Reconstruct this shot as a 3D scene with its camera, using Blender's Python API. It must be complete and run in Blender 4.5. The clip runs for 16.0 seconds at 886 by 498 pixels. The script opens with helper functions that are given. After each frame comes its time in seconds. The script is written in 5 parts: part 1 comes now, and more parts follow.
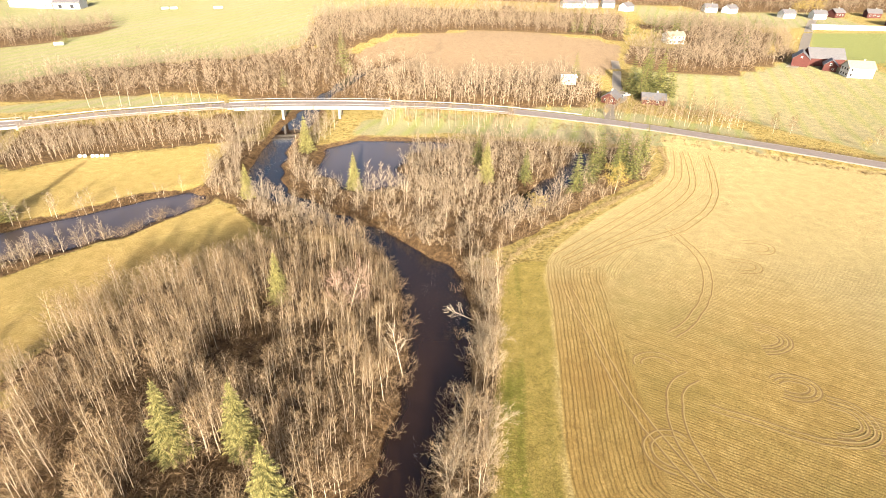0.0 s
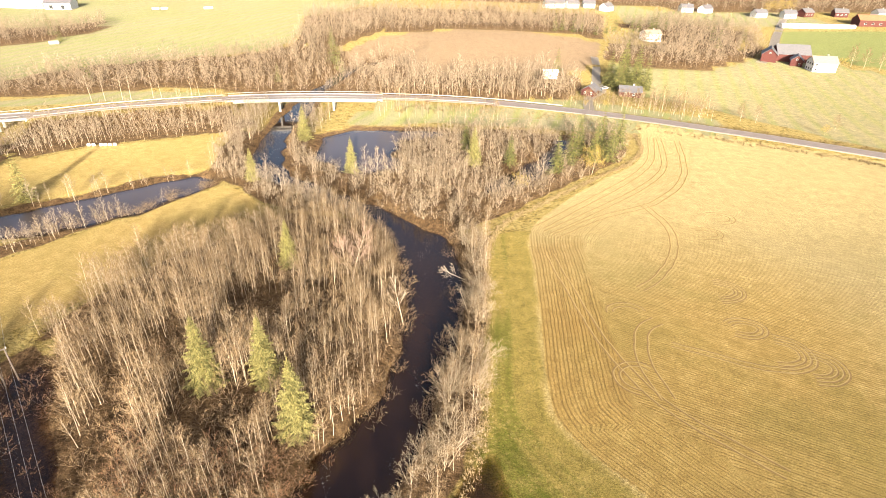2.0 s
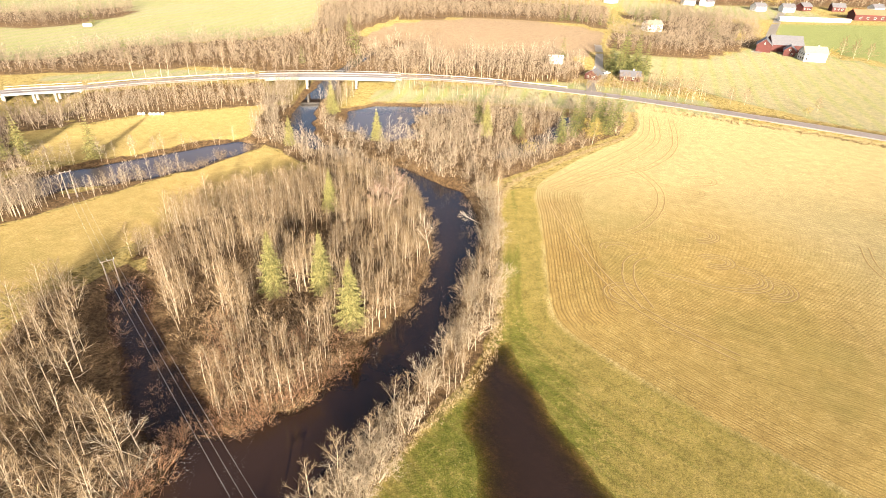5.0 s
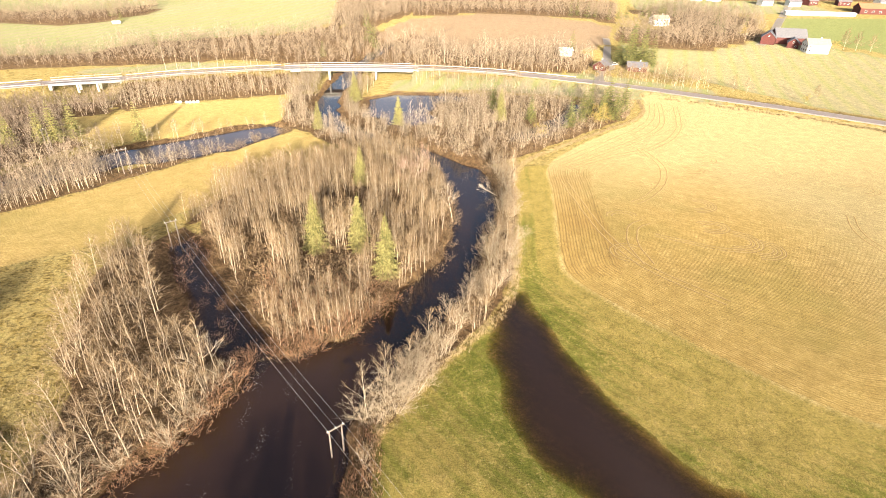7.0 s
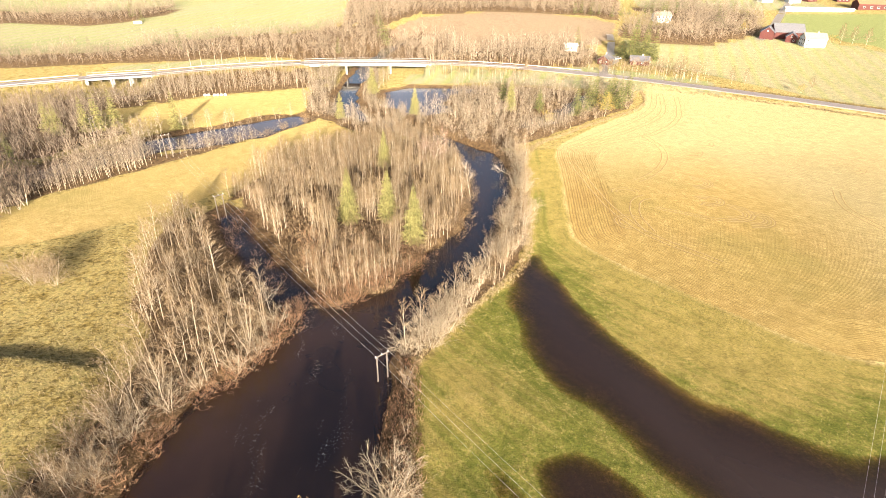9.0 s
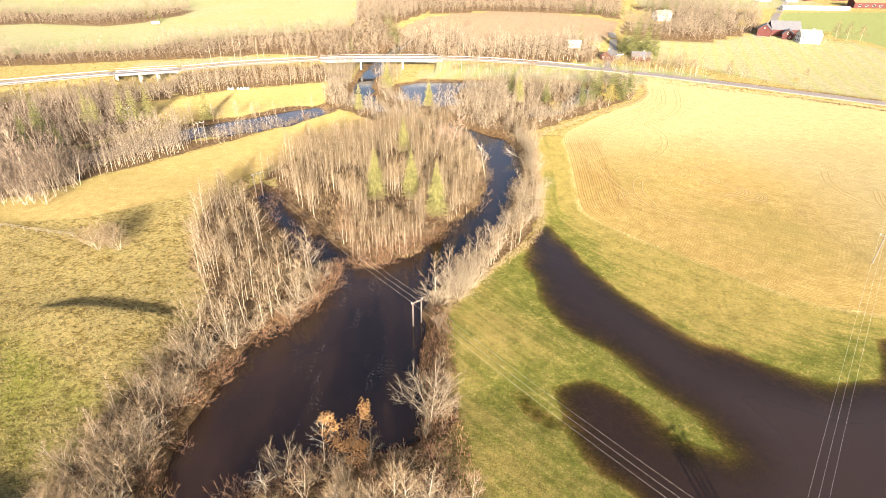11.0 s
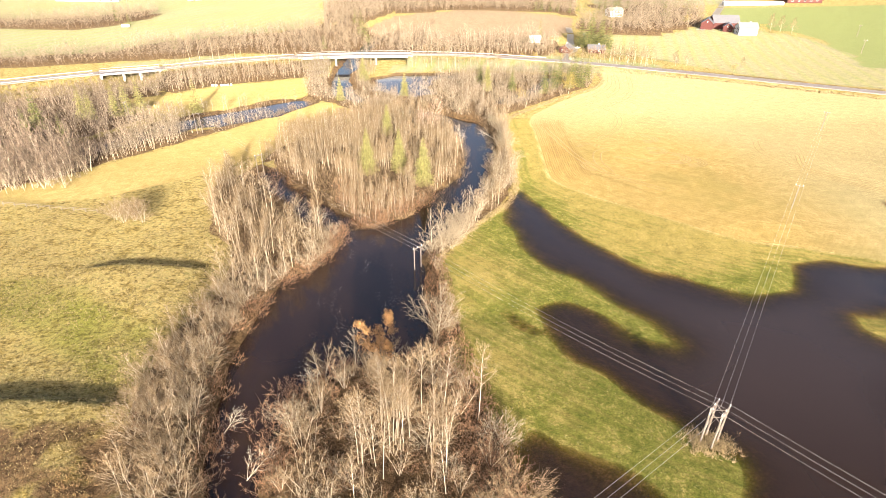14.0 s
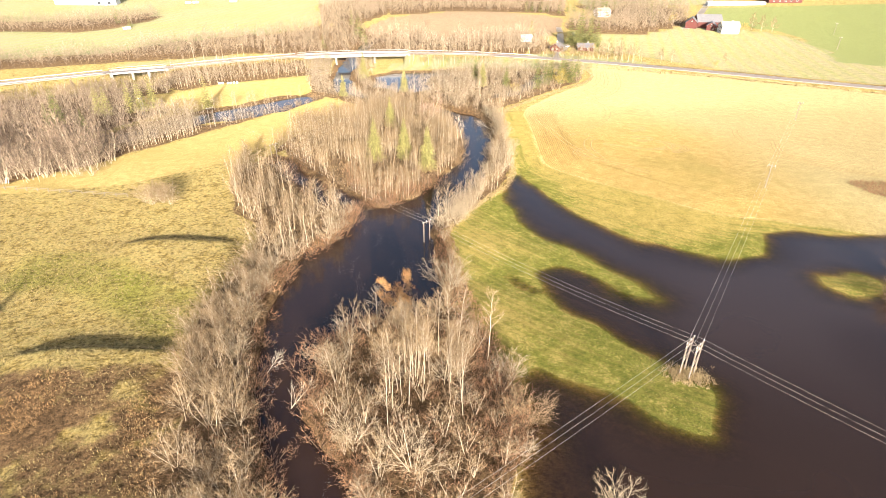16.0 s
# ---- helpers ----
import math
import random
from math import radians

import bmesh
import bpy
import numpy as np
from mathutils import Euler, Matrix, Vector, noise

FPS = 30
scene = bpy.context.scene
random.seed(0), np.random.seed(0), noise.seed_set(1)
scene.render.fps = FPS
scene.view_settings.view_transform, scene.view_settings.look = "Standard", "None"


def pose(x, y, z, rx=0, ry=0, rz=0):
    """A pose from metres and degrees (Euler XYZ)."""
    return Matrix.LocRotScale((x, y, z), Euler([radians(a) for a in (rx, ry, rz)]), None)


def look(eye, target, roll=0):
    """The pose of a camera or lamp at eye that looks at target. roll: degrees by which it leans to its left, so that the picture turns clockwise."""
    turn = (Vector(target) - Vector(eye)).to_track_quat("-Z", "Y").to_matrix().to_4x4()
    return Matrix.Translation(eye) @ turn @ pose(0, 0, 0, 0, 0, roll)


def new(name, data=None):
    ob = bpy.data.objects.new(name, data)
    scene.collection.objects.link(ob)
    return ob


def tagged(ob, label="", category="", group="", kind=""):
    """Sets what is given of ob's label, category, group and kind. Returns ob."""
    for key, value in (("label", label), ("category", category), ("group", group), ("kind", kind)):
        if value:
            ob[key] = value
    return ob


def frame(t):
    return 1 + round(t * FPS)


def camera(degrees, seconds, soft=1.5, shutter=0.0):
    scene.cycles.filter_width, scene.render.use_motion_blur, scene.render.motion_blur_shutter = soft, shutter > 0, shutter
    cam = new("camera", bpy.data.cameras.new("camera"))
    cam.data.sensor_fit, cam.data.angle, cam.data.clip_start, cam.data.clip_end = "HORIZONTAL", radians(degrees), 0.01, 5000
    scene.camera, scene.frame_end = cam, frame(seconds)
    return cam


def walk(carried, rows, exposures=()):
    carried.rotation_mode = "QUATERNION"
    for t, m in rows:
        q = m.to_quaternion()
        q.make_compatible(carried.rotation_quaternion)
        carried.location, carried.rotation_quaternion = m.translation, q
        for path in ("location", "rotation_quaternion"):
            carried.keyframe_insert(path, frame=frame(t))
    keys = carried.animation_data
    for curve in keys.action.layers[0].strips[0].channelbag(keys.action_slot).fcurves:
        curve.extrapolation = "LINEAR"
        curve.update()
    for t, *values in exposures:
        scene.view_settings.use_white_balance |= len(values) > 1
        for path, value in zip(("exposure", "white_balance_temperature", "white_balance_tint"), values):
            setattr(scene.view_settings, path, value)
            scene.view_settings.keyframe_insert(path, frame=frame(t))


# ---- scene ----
cam = camera(78.7, 16.0, soft=0.6)
PATH = [
    (0, (-0.099, 0.87, 64.061), (-0.126, 2.602, 63.062), 1.2),
    (0.5, (-0.186, -2.433, 63.938), (-0.2, -0.698, 62.942), 1.2),
    (1, (-0.338, -6.04, 63.592), (-0.342, -4.303, 62.602), 1.1),
    (1.5, (-0.713, -9.693, 63.453), (-0.705, -7.954, 62.465), 1.2),
    (2, (-1.231, -13.502, 63.491), (-1.211, -11.765, 62.5), 1.3),
    (2.5, (-1.854, -17.276, 63.544), (-1.823, -15.543, 62.547), 1.5),
    (3, (-2.414, -21.447, 63.639), (-2.382, -19.716, 62.639), 1.6),
    (3.5, (-3.109, -25.345, 63.61), (-3.078, -23.616, 62.605), 1.8),
    (4, (-3.767, -29.397, 63.484), (-3.742, -27.669, 62.477), 1.9),
    (6.5, (-7.903, -48.946, 63.094), (-7.913, -47.223, 62.079), 1.7),
    (7, (-8.581, -53.091, 62.932), (-8.599, -51.367, 61.918), 1.5),
    (7.5, (-9.499, -57.03, 62.979), (-9.522, -55.306, 61.965), 1.4),
    (8, (-10.477, -60.819, 63.011), (-10.505, -59.094, 61.998), 1.3),
    (8.5, (-11.467, -64.518, 62.996), (-11.497, -62.794, 61.982), 1.2),
    (9, (-12.369, -68.368, 62.926), (-12.402, -66.643, 61.914), 1.0),
    (9.5, (-13.428, -71.976, 62.69), (-13.462, -70.249, 61.681), 1.0),
    (12, (-18.791, -90.502, 62.407), (-18.832, -88.773, 61.402), 0.6),
    (12.5, (-19.762, -93.984, 62.532), (-19.801, -92.256, 61.526), 0.6),
    (13, (-20.681, -97.514, 62.555), (-20.678, -95.784, 61.55), 0.5),
    (13.5, (-21.441, -100.932, 62.565), (-21.383, -99.202, 61.563), 0.4),
    (14, (-22.419, -104.41, 62.566), (-22.338, -102.679, 61.568), 0.4),
    (14.5, (-23.253, -107.792, 62.498), (-23.164, -106.06, 61.502), 0.3),
    (15, (-24.338, -111.287, 62.644), (-24.24, -109.554, 61.65), 0.3),
    (15.5, (-25.506, -114.754, 62.582), (-25.401, -113.021, 61.589), 0.3),
    (16, (-26.616, -118.318, 62.672), (-26.506, -116.584, 61.682), 0.2),
]
walk(cam, [(t, look(eye, target, roll)) for t, eye, target, roll in PATH], [(0, 1.5, 6650, 11), (6.5, 1.52, 6550, 11), (9.5, 1.58, 6420, 11), (12.5, 1.65, 6280, 11), (16, 1.65, 6250, 11)])


# ---- world, sun, exposure ----
SUN_ELEVATION, SUN_AZIMUTH = radians(15.0), radians(174.0)
world = bpy.data.worlds.new("sky")
scene.world = world
world.use_nodes = True
wn = world.node_tree
sky = wn.nodes.new("ShaderNodeTexSky")
sky.sky_type, sky.sun_disc = "NISHITA", False
sky.sun_elevation, sky.sun_rotation = SUN_ELEVATION, SUN_AZIMUTH
sky.air_density, sky.dust_density, sky.ozone_density = 0.8, 5.0, 0.6
wn.links.new(sky.outputs["Color"], wn.nodes["Background"].inputs["Color"])
wn.nodes["Background"].inputs["Strength"].default_value = 0.105
sun = new("sun", bpy.data.lights.new("sun", "SUN"))
sun.data.energy, sun.data.angle, sun.data.color = 5.0, radians(0.53), (1.0, 0.88, 0.72)
sun.matrix_world = look((0, 0, 0), (-math.sin(SUN_AZIMUTH) * math.cos(SUN_ELEVATION), -math.cos(SUN_AZIMUTH) * math.cos(SUN_ELEVATION), -math.sin(SUN_ELEVATION)))

# ---- plan: water bodies, fields and roads, in metres ----
WATER = -1.2
RIVER_LEFT = [(-38, -240), (-42, -110), (-45, -72), (-51.5, -57), (-55, -42), (-56.5, -28), (-53.5, -14), (-52, -6), (-46.5, -2.5), (-45.5, 4), (-42.5, 10), (-41, 17), (-33.5, 18.5),
              (-27.8, 22.7), (-18.8, 35.4), (-11.3, 48.6), (-9, 59), (-7.7, 73), (-9, 88), (-14, 103), (-19, 113), (-30, 121), (-43, 132), (-62, 148),
              (-66, 161), (-66, 189), (-67, 215), (-64, 250), (-57, 300), (-30, 345)]
RIVER_RIGHT = [(-16, -240), (-24, -110), (-34, -72), (-43.5, -58), (-44.5, -50), (-44, -42), (-39.3, -37.6), (-34, -34.8), (-26, -31), (-20.8, -29), (-20.6, -22), (-21.7, -10), (-22, 2), (-14, 19),
               (-6.5, 32.5), (-1.8, 44.5), (0.8, 55), (3.3, 68), (5, 80), (5, 92), (2, 105.2), (-12, 118.2), (-28, 129.6), (-48, 145), (-54.5, 162), (-58, 189),
               (-57, 215), (-57, 250), (-50, 297), (-24, 340)]
RIVER = RIVER_LEFT + RIVER_RIGHT[::-1]
POND = [(-44, 160), (-45, 182), (-34, 192), (-10, 193), (2, 191), (-3, 183), (-14, 180), (-18, 165), (-12, 150), (-30, 147)]
POND_EAST = [(12, 132), (24, 137), (34, 150), (46, 172), (50, 184), (42, 185), (36, 170), (24, 152), (14, 143)]
CREEK = [(-190, 78), (-165, 72), (-140, 80), (-126, 102), (-112, 116), (-97, 127), (-87, 136.4), (-75, 143), (-69, 141), (-68, 134), (-78, 120), (-87, 110.7),
         (-96, 105), (-108, 100), (-122, 84), (-138, 68), (-165, 61), (-190, 66)]
SWAMP = [(-40, 10), (-52, 18.5), (-60, 31), (-68, 44), (-73, 55), (-67, 57), (-59, 44), (-50, 32), (-45, 28), (-41, 24), (-36, 18)]
FLOOD = [(7.0, 39.5), (12, 27.5), (15.8, 16), (22, 5), (29, -5), (37, -11.3), (47, -15), (54, -14), (58.7, -9.2), (61.7, -2.9), (75, -4), (92, -6),
         (140, -15), (185, -60), (150, -150), (40, -170), (-22, -118), (-13, -76), (-9.5, -60), (-8.4, -51), (-4.6, -47), (2.2, -54.4), (9.6, -59.7), (17.6, -63.6),
         (20.8, -55.5), (16, -49.5), (12.8, -46.6), (7.8, -40), (3.9, -34.5), (1.2, -26.5), (-0.7, -19.6), (5.2, -17), (11.5, -19.6), (17, -24.6), (24.5, -30), (19.5, -22.6), (16, -17), (12, -12), (8.5, -5.5),
         (4.6, 1), (1.0, 9.5), (-1.3, 19), (2, 31)]
ISLET = [(63.5, -24.6), (69, -24), (73, -26), (71, -29.4), (65, -29.6), (62.5, -27.2)]
PUDDLE = [(-8.4, -20.4), (-6, -19.4), (-1.5, -22.6), (1, -26.5), (-2.6, -26.4), (-6, -23.5)]
ROAD = [(-330, 70, 5.0), (-230, 138, 5.0), (-180, 172, 4.6), (-153, 184, 4.6), (-129, 197, 4.8), (-89, 211, 5.2), (-57, 216.5, 5.3), (-26, 219, 5.0), (0, 220, 4.4), (25, 219, 3.4),
        (67, 211, 1.9), (105, 195, 1.3), (146, 173, 1.0), (200, 139, 1.0), (300, 78, 1.0), (480, -30, 1.0)]
STUBBLE_RIGHT = [(17.8, 58), (19, 70), (20.7, 90), (22.4, 108), (33, 124), (50, 143), (66, 160), (76, 188), (80, 200), (108, 186), (150, 164), (200, 131), (300, 68), (480, -50), (480, -150), (220, -62), (130, -24),
                 (89, -5), (77, 0), (66, 4.5), (57, 6.5), (49, 11.5), (40, 19.5), (32, 27.5), (25.5, 35), (20, 42), (17.5, 48)]
STUBBLE_LEFT = [(-150, 30), (-128, 53), (-119, 63), (-100, 86.5), (-85, 107), (-68, 128), (-62, 132), (-49, 119), (-48, 110), (-58, 99), (-66, 82), (-78, 66), (-86, 53), (-99, 43), (-114, 34)]
STUBBLE_FAR = [(-150, 140), (-136, 148), (-121, 163), (-98, 173), (-80, 181), (-76, 163), (-74, 146), (-88, 139), (-97, 130), (-110, 121), (-126, 118)]
PLOUGH = [(-42, 268), (-62, 318), (-40, 372), (20, 405), (74, 396), (106, 371), (86, 304), (53, 274), (0, 258)]


def near(p, pts, closed=True):
    """Distance of points p (n x 2) to a polyline, how far along it the nearest place lies, and its segment."""
    best = np.full(len(p), 1e9)
    part_of, seg = np.zeros(len(p)), np.zeros(len(p), int)
    pts = np.array(pts, float)[:, :2]
    for i in range(len(pts) if closed else len(pts) - 1):
        a, b = pts[i], pts[(i + 1) % len(pts)]
        ab = b - a
        k = np.clip(((p - a) @ ab) / (ab @ ab), 0, 1)
        d = np.hypot(*(p - a - k[:, None] * ab).T)
        m = d < best
        best[m], part_of[m], seg[m] = d[m], k[m], i
    return best, part_of, seg


def inside(p, pts):
    pts = np.array(pts, float)
    odd = np.zeros(len(p), bool)
    for i in range(len(pts)):
        (x0, y0), (x1, y1) = pts[i], pts[(i + 1) % len(pts)]
        if y0 != y1:
            odd ^= ((y0 > p[:, 1]) != (y1 > p[:, 1])) & (p[:, 0] < (x1 - x0) * (p[:, 1] - y0) / (y1 - y0) + x0)
    return odd


def signed(p, pts):
    """Distance to a polygon's edge, below zero inside."""
    return near(p, pts)[0] * np.where(inside(p, pts), -1, 1)


GRAIN = np.random.RandomState(7).rand(256, 256)


def waves(p, size):
    """Smooth value noise from 0 to 1 with lumps of that size in metres."""
    q = p / size + 37.3
    i = np.floor(q).astype(int)
    f = q - i
    f = f * f * (3 - 2 * f)
    a, b = i[:, 0] % 256, i[:, 1] % 256
    c, d = (a + 1) % 256, (b + 1) % 256
    return (GRAIN[a, b] * (1 - f[:, 0]) + GRAIN[c, b] * f[:, 0]) * (1 - f[:, 1]) + (GRAIN[a, d] * (1 - f[:, 0]) + GRAIN[c, d] * f[:, 0]) * f[:, 1]


def step(a, b, x):
    k = np.clip((x - a) / (b - a), 0, 1)
    return k * k * (3 - 2 * k)


def road_at(p):
    d, k, i = near(p, ROAD, False)
    z = np.array([r[2] for r in ROAD])
    return d, z[i] * (1 - k) + z[i + 1] * k


def wobbled(p, size=6.0, by=1.6):
    return p + by * np.stack([waves(p + 91, size) - 0.5, waves(p + 17, size) - 0.5], 1) * 2


def terrain(x, y):
    """Height of the ground at places x, y (arrays)."""
    p = np.stack([np.ravel(x), np.ravel(y)], 1).astype(float)
    base = 0.5 * (waves(p, 40) - 0.5) + 0.16 * (waves(p, 9) - 0.5)
    # the land climbs slowly beyond the road, with the ploughed rise and the hill of pale fields
    far = np.maximum(p[:, 1] - 235, 0)
    base += 0.022 * far + 0.00003 * np.minimum(far, 700) ** 2 + 6 * (waves(p, 260) - 0.45) * step(60, 300, far)
    base += 6.5 * np.exp(-(((p[:, 0] - 25) / 90) ** 2 + ((p[:, 1] - 350) / 60) ** 2))
    base += 0.02 * np.maximum(np.abs(p[:, 0]) - 260, 0)
    base += 0.02 * np.maximum(-p[:, 1] - 220, 0)
    # terraces of the rough pasture
    west = step(-66, -72, p[:, 0]) * step(-100, -88, p[:, 0])
    for y0, high in ((-3.5, 1.3), (-43, 1.5)):
        bend = y0 + 3 * (waves(np.stack([p[:, 0], p[:, 0] * 0 + y0], 1), 20) - 0.5)
        base += west * high * step(bend + 2.2, bend, p[:, 1]) * step(bend - 30, bend, p[:, 1])
    q = wobbled(p)
    h = base
    for pts, bank, bed, deep in ((RIVER, 0.55, 0.5, 2.2), (POND, 0.35, 0.3, 1.5), (POND_EAST, 0.35, 0.3, 1.2), (CREEK, 0.4, 0.35, 1.2), (SWAMP, 0.10, 0.10, 0.32), (PUDDLE, 0.09, 0.05, 0.12)):
        d = signed(q, pts)
        h = np.minimum(h, np.where(d > 0, WATER + 0.02 + d * bank, WATER + np.maximum(d * bed, -deep)))
    d = signed(wobbled(p, 9, 2.2), FLOOD) - 0.3
    h = np.minimum(h, np.where(d > 0, WATER + 0.03 + d * 0.05, WATER + np.maximum(d * 0.06, -0.9)))
    h = np.maximum(h, WATER + 0.04 - 0.06 * np.maximum(signed(wobbled(p, 5, 1.2), ISLET), -2.5))
    d, z = road_at(p)
    bridge = ((np.abs(p[:, 0] + 57) < 29) | (np.abs(p[:, 0] + 165) < 11)) & (p[:, 1] > 140)
    h = np.where(bridge, h, np.maximum(h, z - 0.35 - np.maximum(d - 5.2, 0) * 0.55))
    return h


def height(x, y):
    return float(terrain(np.array([x]), np.array([y]))[0])


# ---- materials ----
def material(name, rough=0.8, metal=0.0):
    m = bpy.data.materials.new(name)
    m.use_nodes = True
    bsdf = m.node_tree.nodes["Principled BSDF"]
    bsdf.inputs["Roughness"].default_value, bsdf.inputs["Metallic"].default_value = rough, metal
    return m, m.node_tree.nodes, m.node_tree.links, bsdf


def noise_node(nodes, links, coord, scale, detail=4.0, rough=0.6, distort=0.0):
    n = nodes.new("ShaderNodeTexNoise")
    n.inputs["Scale"].default_value, n.inputs["Detail"].default_value = scale, detail
    n.inputs["Roughness"].default_value, n.inputs["Distortion"].default_value = rough, distort
    links.new(coord, n.inputs["Vector"])
    return n.outputs["Fac"]


def ramp(nodes, links, fac, stops):
    r = nodes.new("ShaderNodeValToRGB")
    while len(r.color_ramp.elements) < len(stops):
        r.color_ramp.elements.new(0.5)
    for e, (at, c) in zip(r.color_ramp.elements, stops):
        e.position, e.color = at, (*c, 1) if len(c) == 3 else c
    links.new(fac, r.inputs["Fac"])
    return r.outputs["Color"]


def mix(nodes, links, fac, a, b, kind="MIX"):
    m = nodes.new("ShaderNodeMix")
    m.data_type, m.blend_type = "RGBA", kind
    for socket, value in ((m.inputs["Factor"], fac), (m.inputs["A"], a), (m.inputs["B"], b)):
        if isinstance(value, (int, float)):
            socket.default_value = value
        elif isinstance(value, tuple):
            socket.default_value = (*value, 1)
        else:
            links.new(value, socket)
    return m.outputs["Result"]


def calc(nodes, links, kind, a, b=None, c=None):
    m = nodes.new("ShaderNodeMath")
    m.operation = kind
    for socket, value in zip(m.inputs, (a, b, c)):
        if isinstance(value, (int, float)):
            socket.default_value = value
        elif value is not None:
            links.new(value, socket)
    return m.outputs["Value"]


def bump(nodes, links, bsdf, heights, strength=0.5, distance=0.1):
    b = nodes.new("ShaderNodeBump")
    b.inputs["Strength"].default_value, b.inputs["Distance"].default_value = strength, distance
    links.new(heights, b.inputs["Height"])
    links.new(b.outputs["Normal"], bsdf.inputs["Normal"])


def simple(name, low, high, scale=3.0, rough=0.8, relief=0.0, metal=0.0, objects=0.0, pieces=0.0):
    """A mottled surface between two colours; objects and pieces: how much single objects or loose pieces differ."""
    m, n, l, bsdf = material(name, rough, metal)
    where = n.new("ShaderNodeNewGeometry").outputs["Position"] if not objects else n.new("ShaderNodeTexCoord").outputs["Object"]
    fac = noise_node(n, l, where, scale)
    fine = noise_node(n, l, where, scale * 9)
    fac = calc(n, l, "ADD", calc(n, l, "MULTIPLY", fac, 0.65), calc(n, l, "MULTIPLY", fine, 0.35))
    if pieces:
        one = n.new("ShaderNodeNewGeometry").outputs["Random Per Island"]
        fac = calc(n, l, "ADD", fac, calc(n, l, "MULTIPLY", calc(n, l, "SUBTRACT", one, 0.5), pieces))
    if objects:
        one = n.new("ShaderNodeObjectInfo").outputs["Random"]
        fac = calc(n, l, "ADD", fac, calc(n, l, "MULTIPLY", calc(n, l, "SUBTRACT", one, 0.5), objects))
    l.new(ramp(n, l, fac, [(0.3, low), (0.7, high)]), bsdf.inputs["Base Color"])
    if relief:
        bump(n, l, bsdf, fine, 0.6, relief)
    return m


def attribute(nodes, name):
    a = nodes.new("ShaderNodeAttribute")
    a.attribute_name = name
    return a.outputs["Fac"]


def ground_material():
    m, n, l, bsdf = material("ground", 0.95)
    bsdf.inputs["Diffuse Roughness"].default_value = 1.0
    bsdf.inputs["Specular IOR Level"].default_value = 0.1
    pos = n.new("ShaderNodeNewGeometry").outputs["Position"]
    big, mid, fine = noise_node(n, l, pos, 0.035, 3), noise_node(n, l, pos, 0.35, 5, 0.65), noise_node(n, l, pos, 2.2, 4, 0.7)
    tiny = noise_node(n, l, pos, 5.0, 4, 0.8)
    both = calc(n, l, "ADD", calc(n, l, "MULTIPLY", mid, 0.55), calc(n, l, "MULTIPLY", fine, 0.45))
    lying = n.new("ShaderNodeMapping")
    lying.inputs["Rotation"].default_value, lying.inputs["Scale"].default_value = (0, 0, 0.5), (0.5, 1.6, 1)
    l.new(pos, lying.inputs["Vector"])
    streaky = calc(n, l, "ADD", calc(n, l, "MULTIPLY", mid, 0.5), calc(n, l, "MULTIPLY", noise_node(n, l, lying.outputs["Vector"], 1.5, 5, 0.75, 0.6), 0.5))
    # rough dry grass
    rough_grass = ramp(n, l, streaky, [(0.36, (0.070, 0.056, 0.018)), (0.44, (0.160, 0.122, 0.040)), (0.52, (0.262, 0.212, 0.094)), (0.62, (0.175, 0.152, 0.056))])
    # stubble with drilled rows
    rows = calc(n, l, "MULTIPLY", attribute(n, "rows"), 1.0)
    wob = calc(n, l, "ADD", rows, calc(n, l, "ADD", calc(n, l, "MULTIPLY", mid, 0.6), calc(n, l, "MULTIPLY", fine, 0.3)))
    line = calc(n, l, "ADD", calc(n, l, "MULTIPLY", calc(n, l, "SINE", calc(n, l, "MULTIPLY", wob, 6.2832 / 0.56)), 0.8), calc(n, l, "MULTIPLY", calc(n, l, "SINE", calc(n, l, "MULTIPLY", wob, 6.2832 / 1.47)), 0.28))
    wide = calc(n, l, "SINE", calc(n, l, "MULTIPLY", wob, 6.2832 / 4.6))
    dark = calc(n, l, "MULTIPLY", calc(n, l, "MAXIMUM", calc(n, l, "SUBTRACT", line, 0.1), 0.0), calc(n, l, "MULTIPLY", step_node(n, l, both, 0.30, 0.56), 1.25))
    dark = calc(n, l, "ADD", dark, calc(n, l, "MULTIPLY", calc(n, l, "MAXIMUM", calc(n, l, "SUBTRACT", wide, 0.9), 0.0), 2.2))
    swath = calc(n, l, "ADD", calc(n, l, "SINE", calc(n, l, "MULTIPLY", wob, 6.2832 / 1.7)), wide)
    straw = ramp(n, l, both, [(0.36, (0.238, 0.164, 0.056)), (0.5, (0.330, 0.238, 0.086)), (0.64, (0.42, 0.316, 0.126))])
    straw = mix(n, l, calc(n, l, "MULTIPLY", step_node(n, l, big, 0.45, 0.65), 0.35), straw, (0.187, 0.165, 0.050))
    straw = mix(n, l, calc(n, l, "MULTIPLY", attribute(n, "green"), 0.8), straw, (0.190, 0.172, 0.052))
    # distance haze put into the straw colour: paler and greyer farther out
    straw = mix(n, l, calc(n, l, "MULTIPLY", attribute(n, "hazed"), 0.75), straw, ramp(n, l, both, [(0.36, (0.265, 0.222, 0.118)), (0.64, (0.395, 0.338, 0.190))]))
    straw = mix(n, l, calc(n, l, "MULTIPLY", attribute(n, "tilled"), 0.42), straw, (0.215, 0.122, 0.042))
    dark = calc(n, l, "MULTIPLY", dark, calc(n, l, "ADD", attribute(n, "drilled"), attribute(n, "tilled")))
    straw = mix(n, l, calc(n, l, "MINIMUM", calc(n, l, "MULTIPLY", dark, 0.62), 0.45), straw, (0.115, 0.076, 0.028))
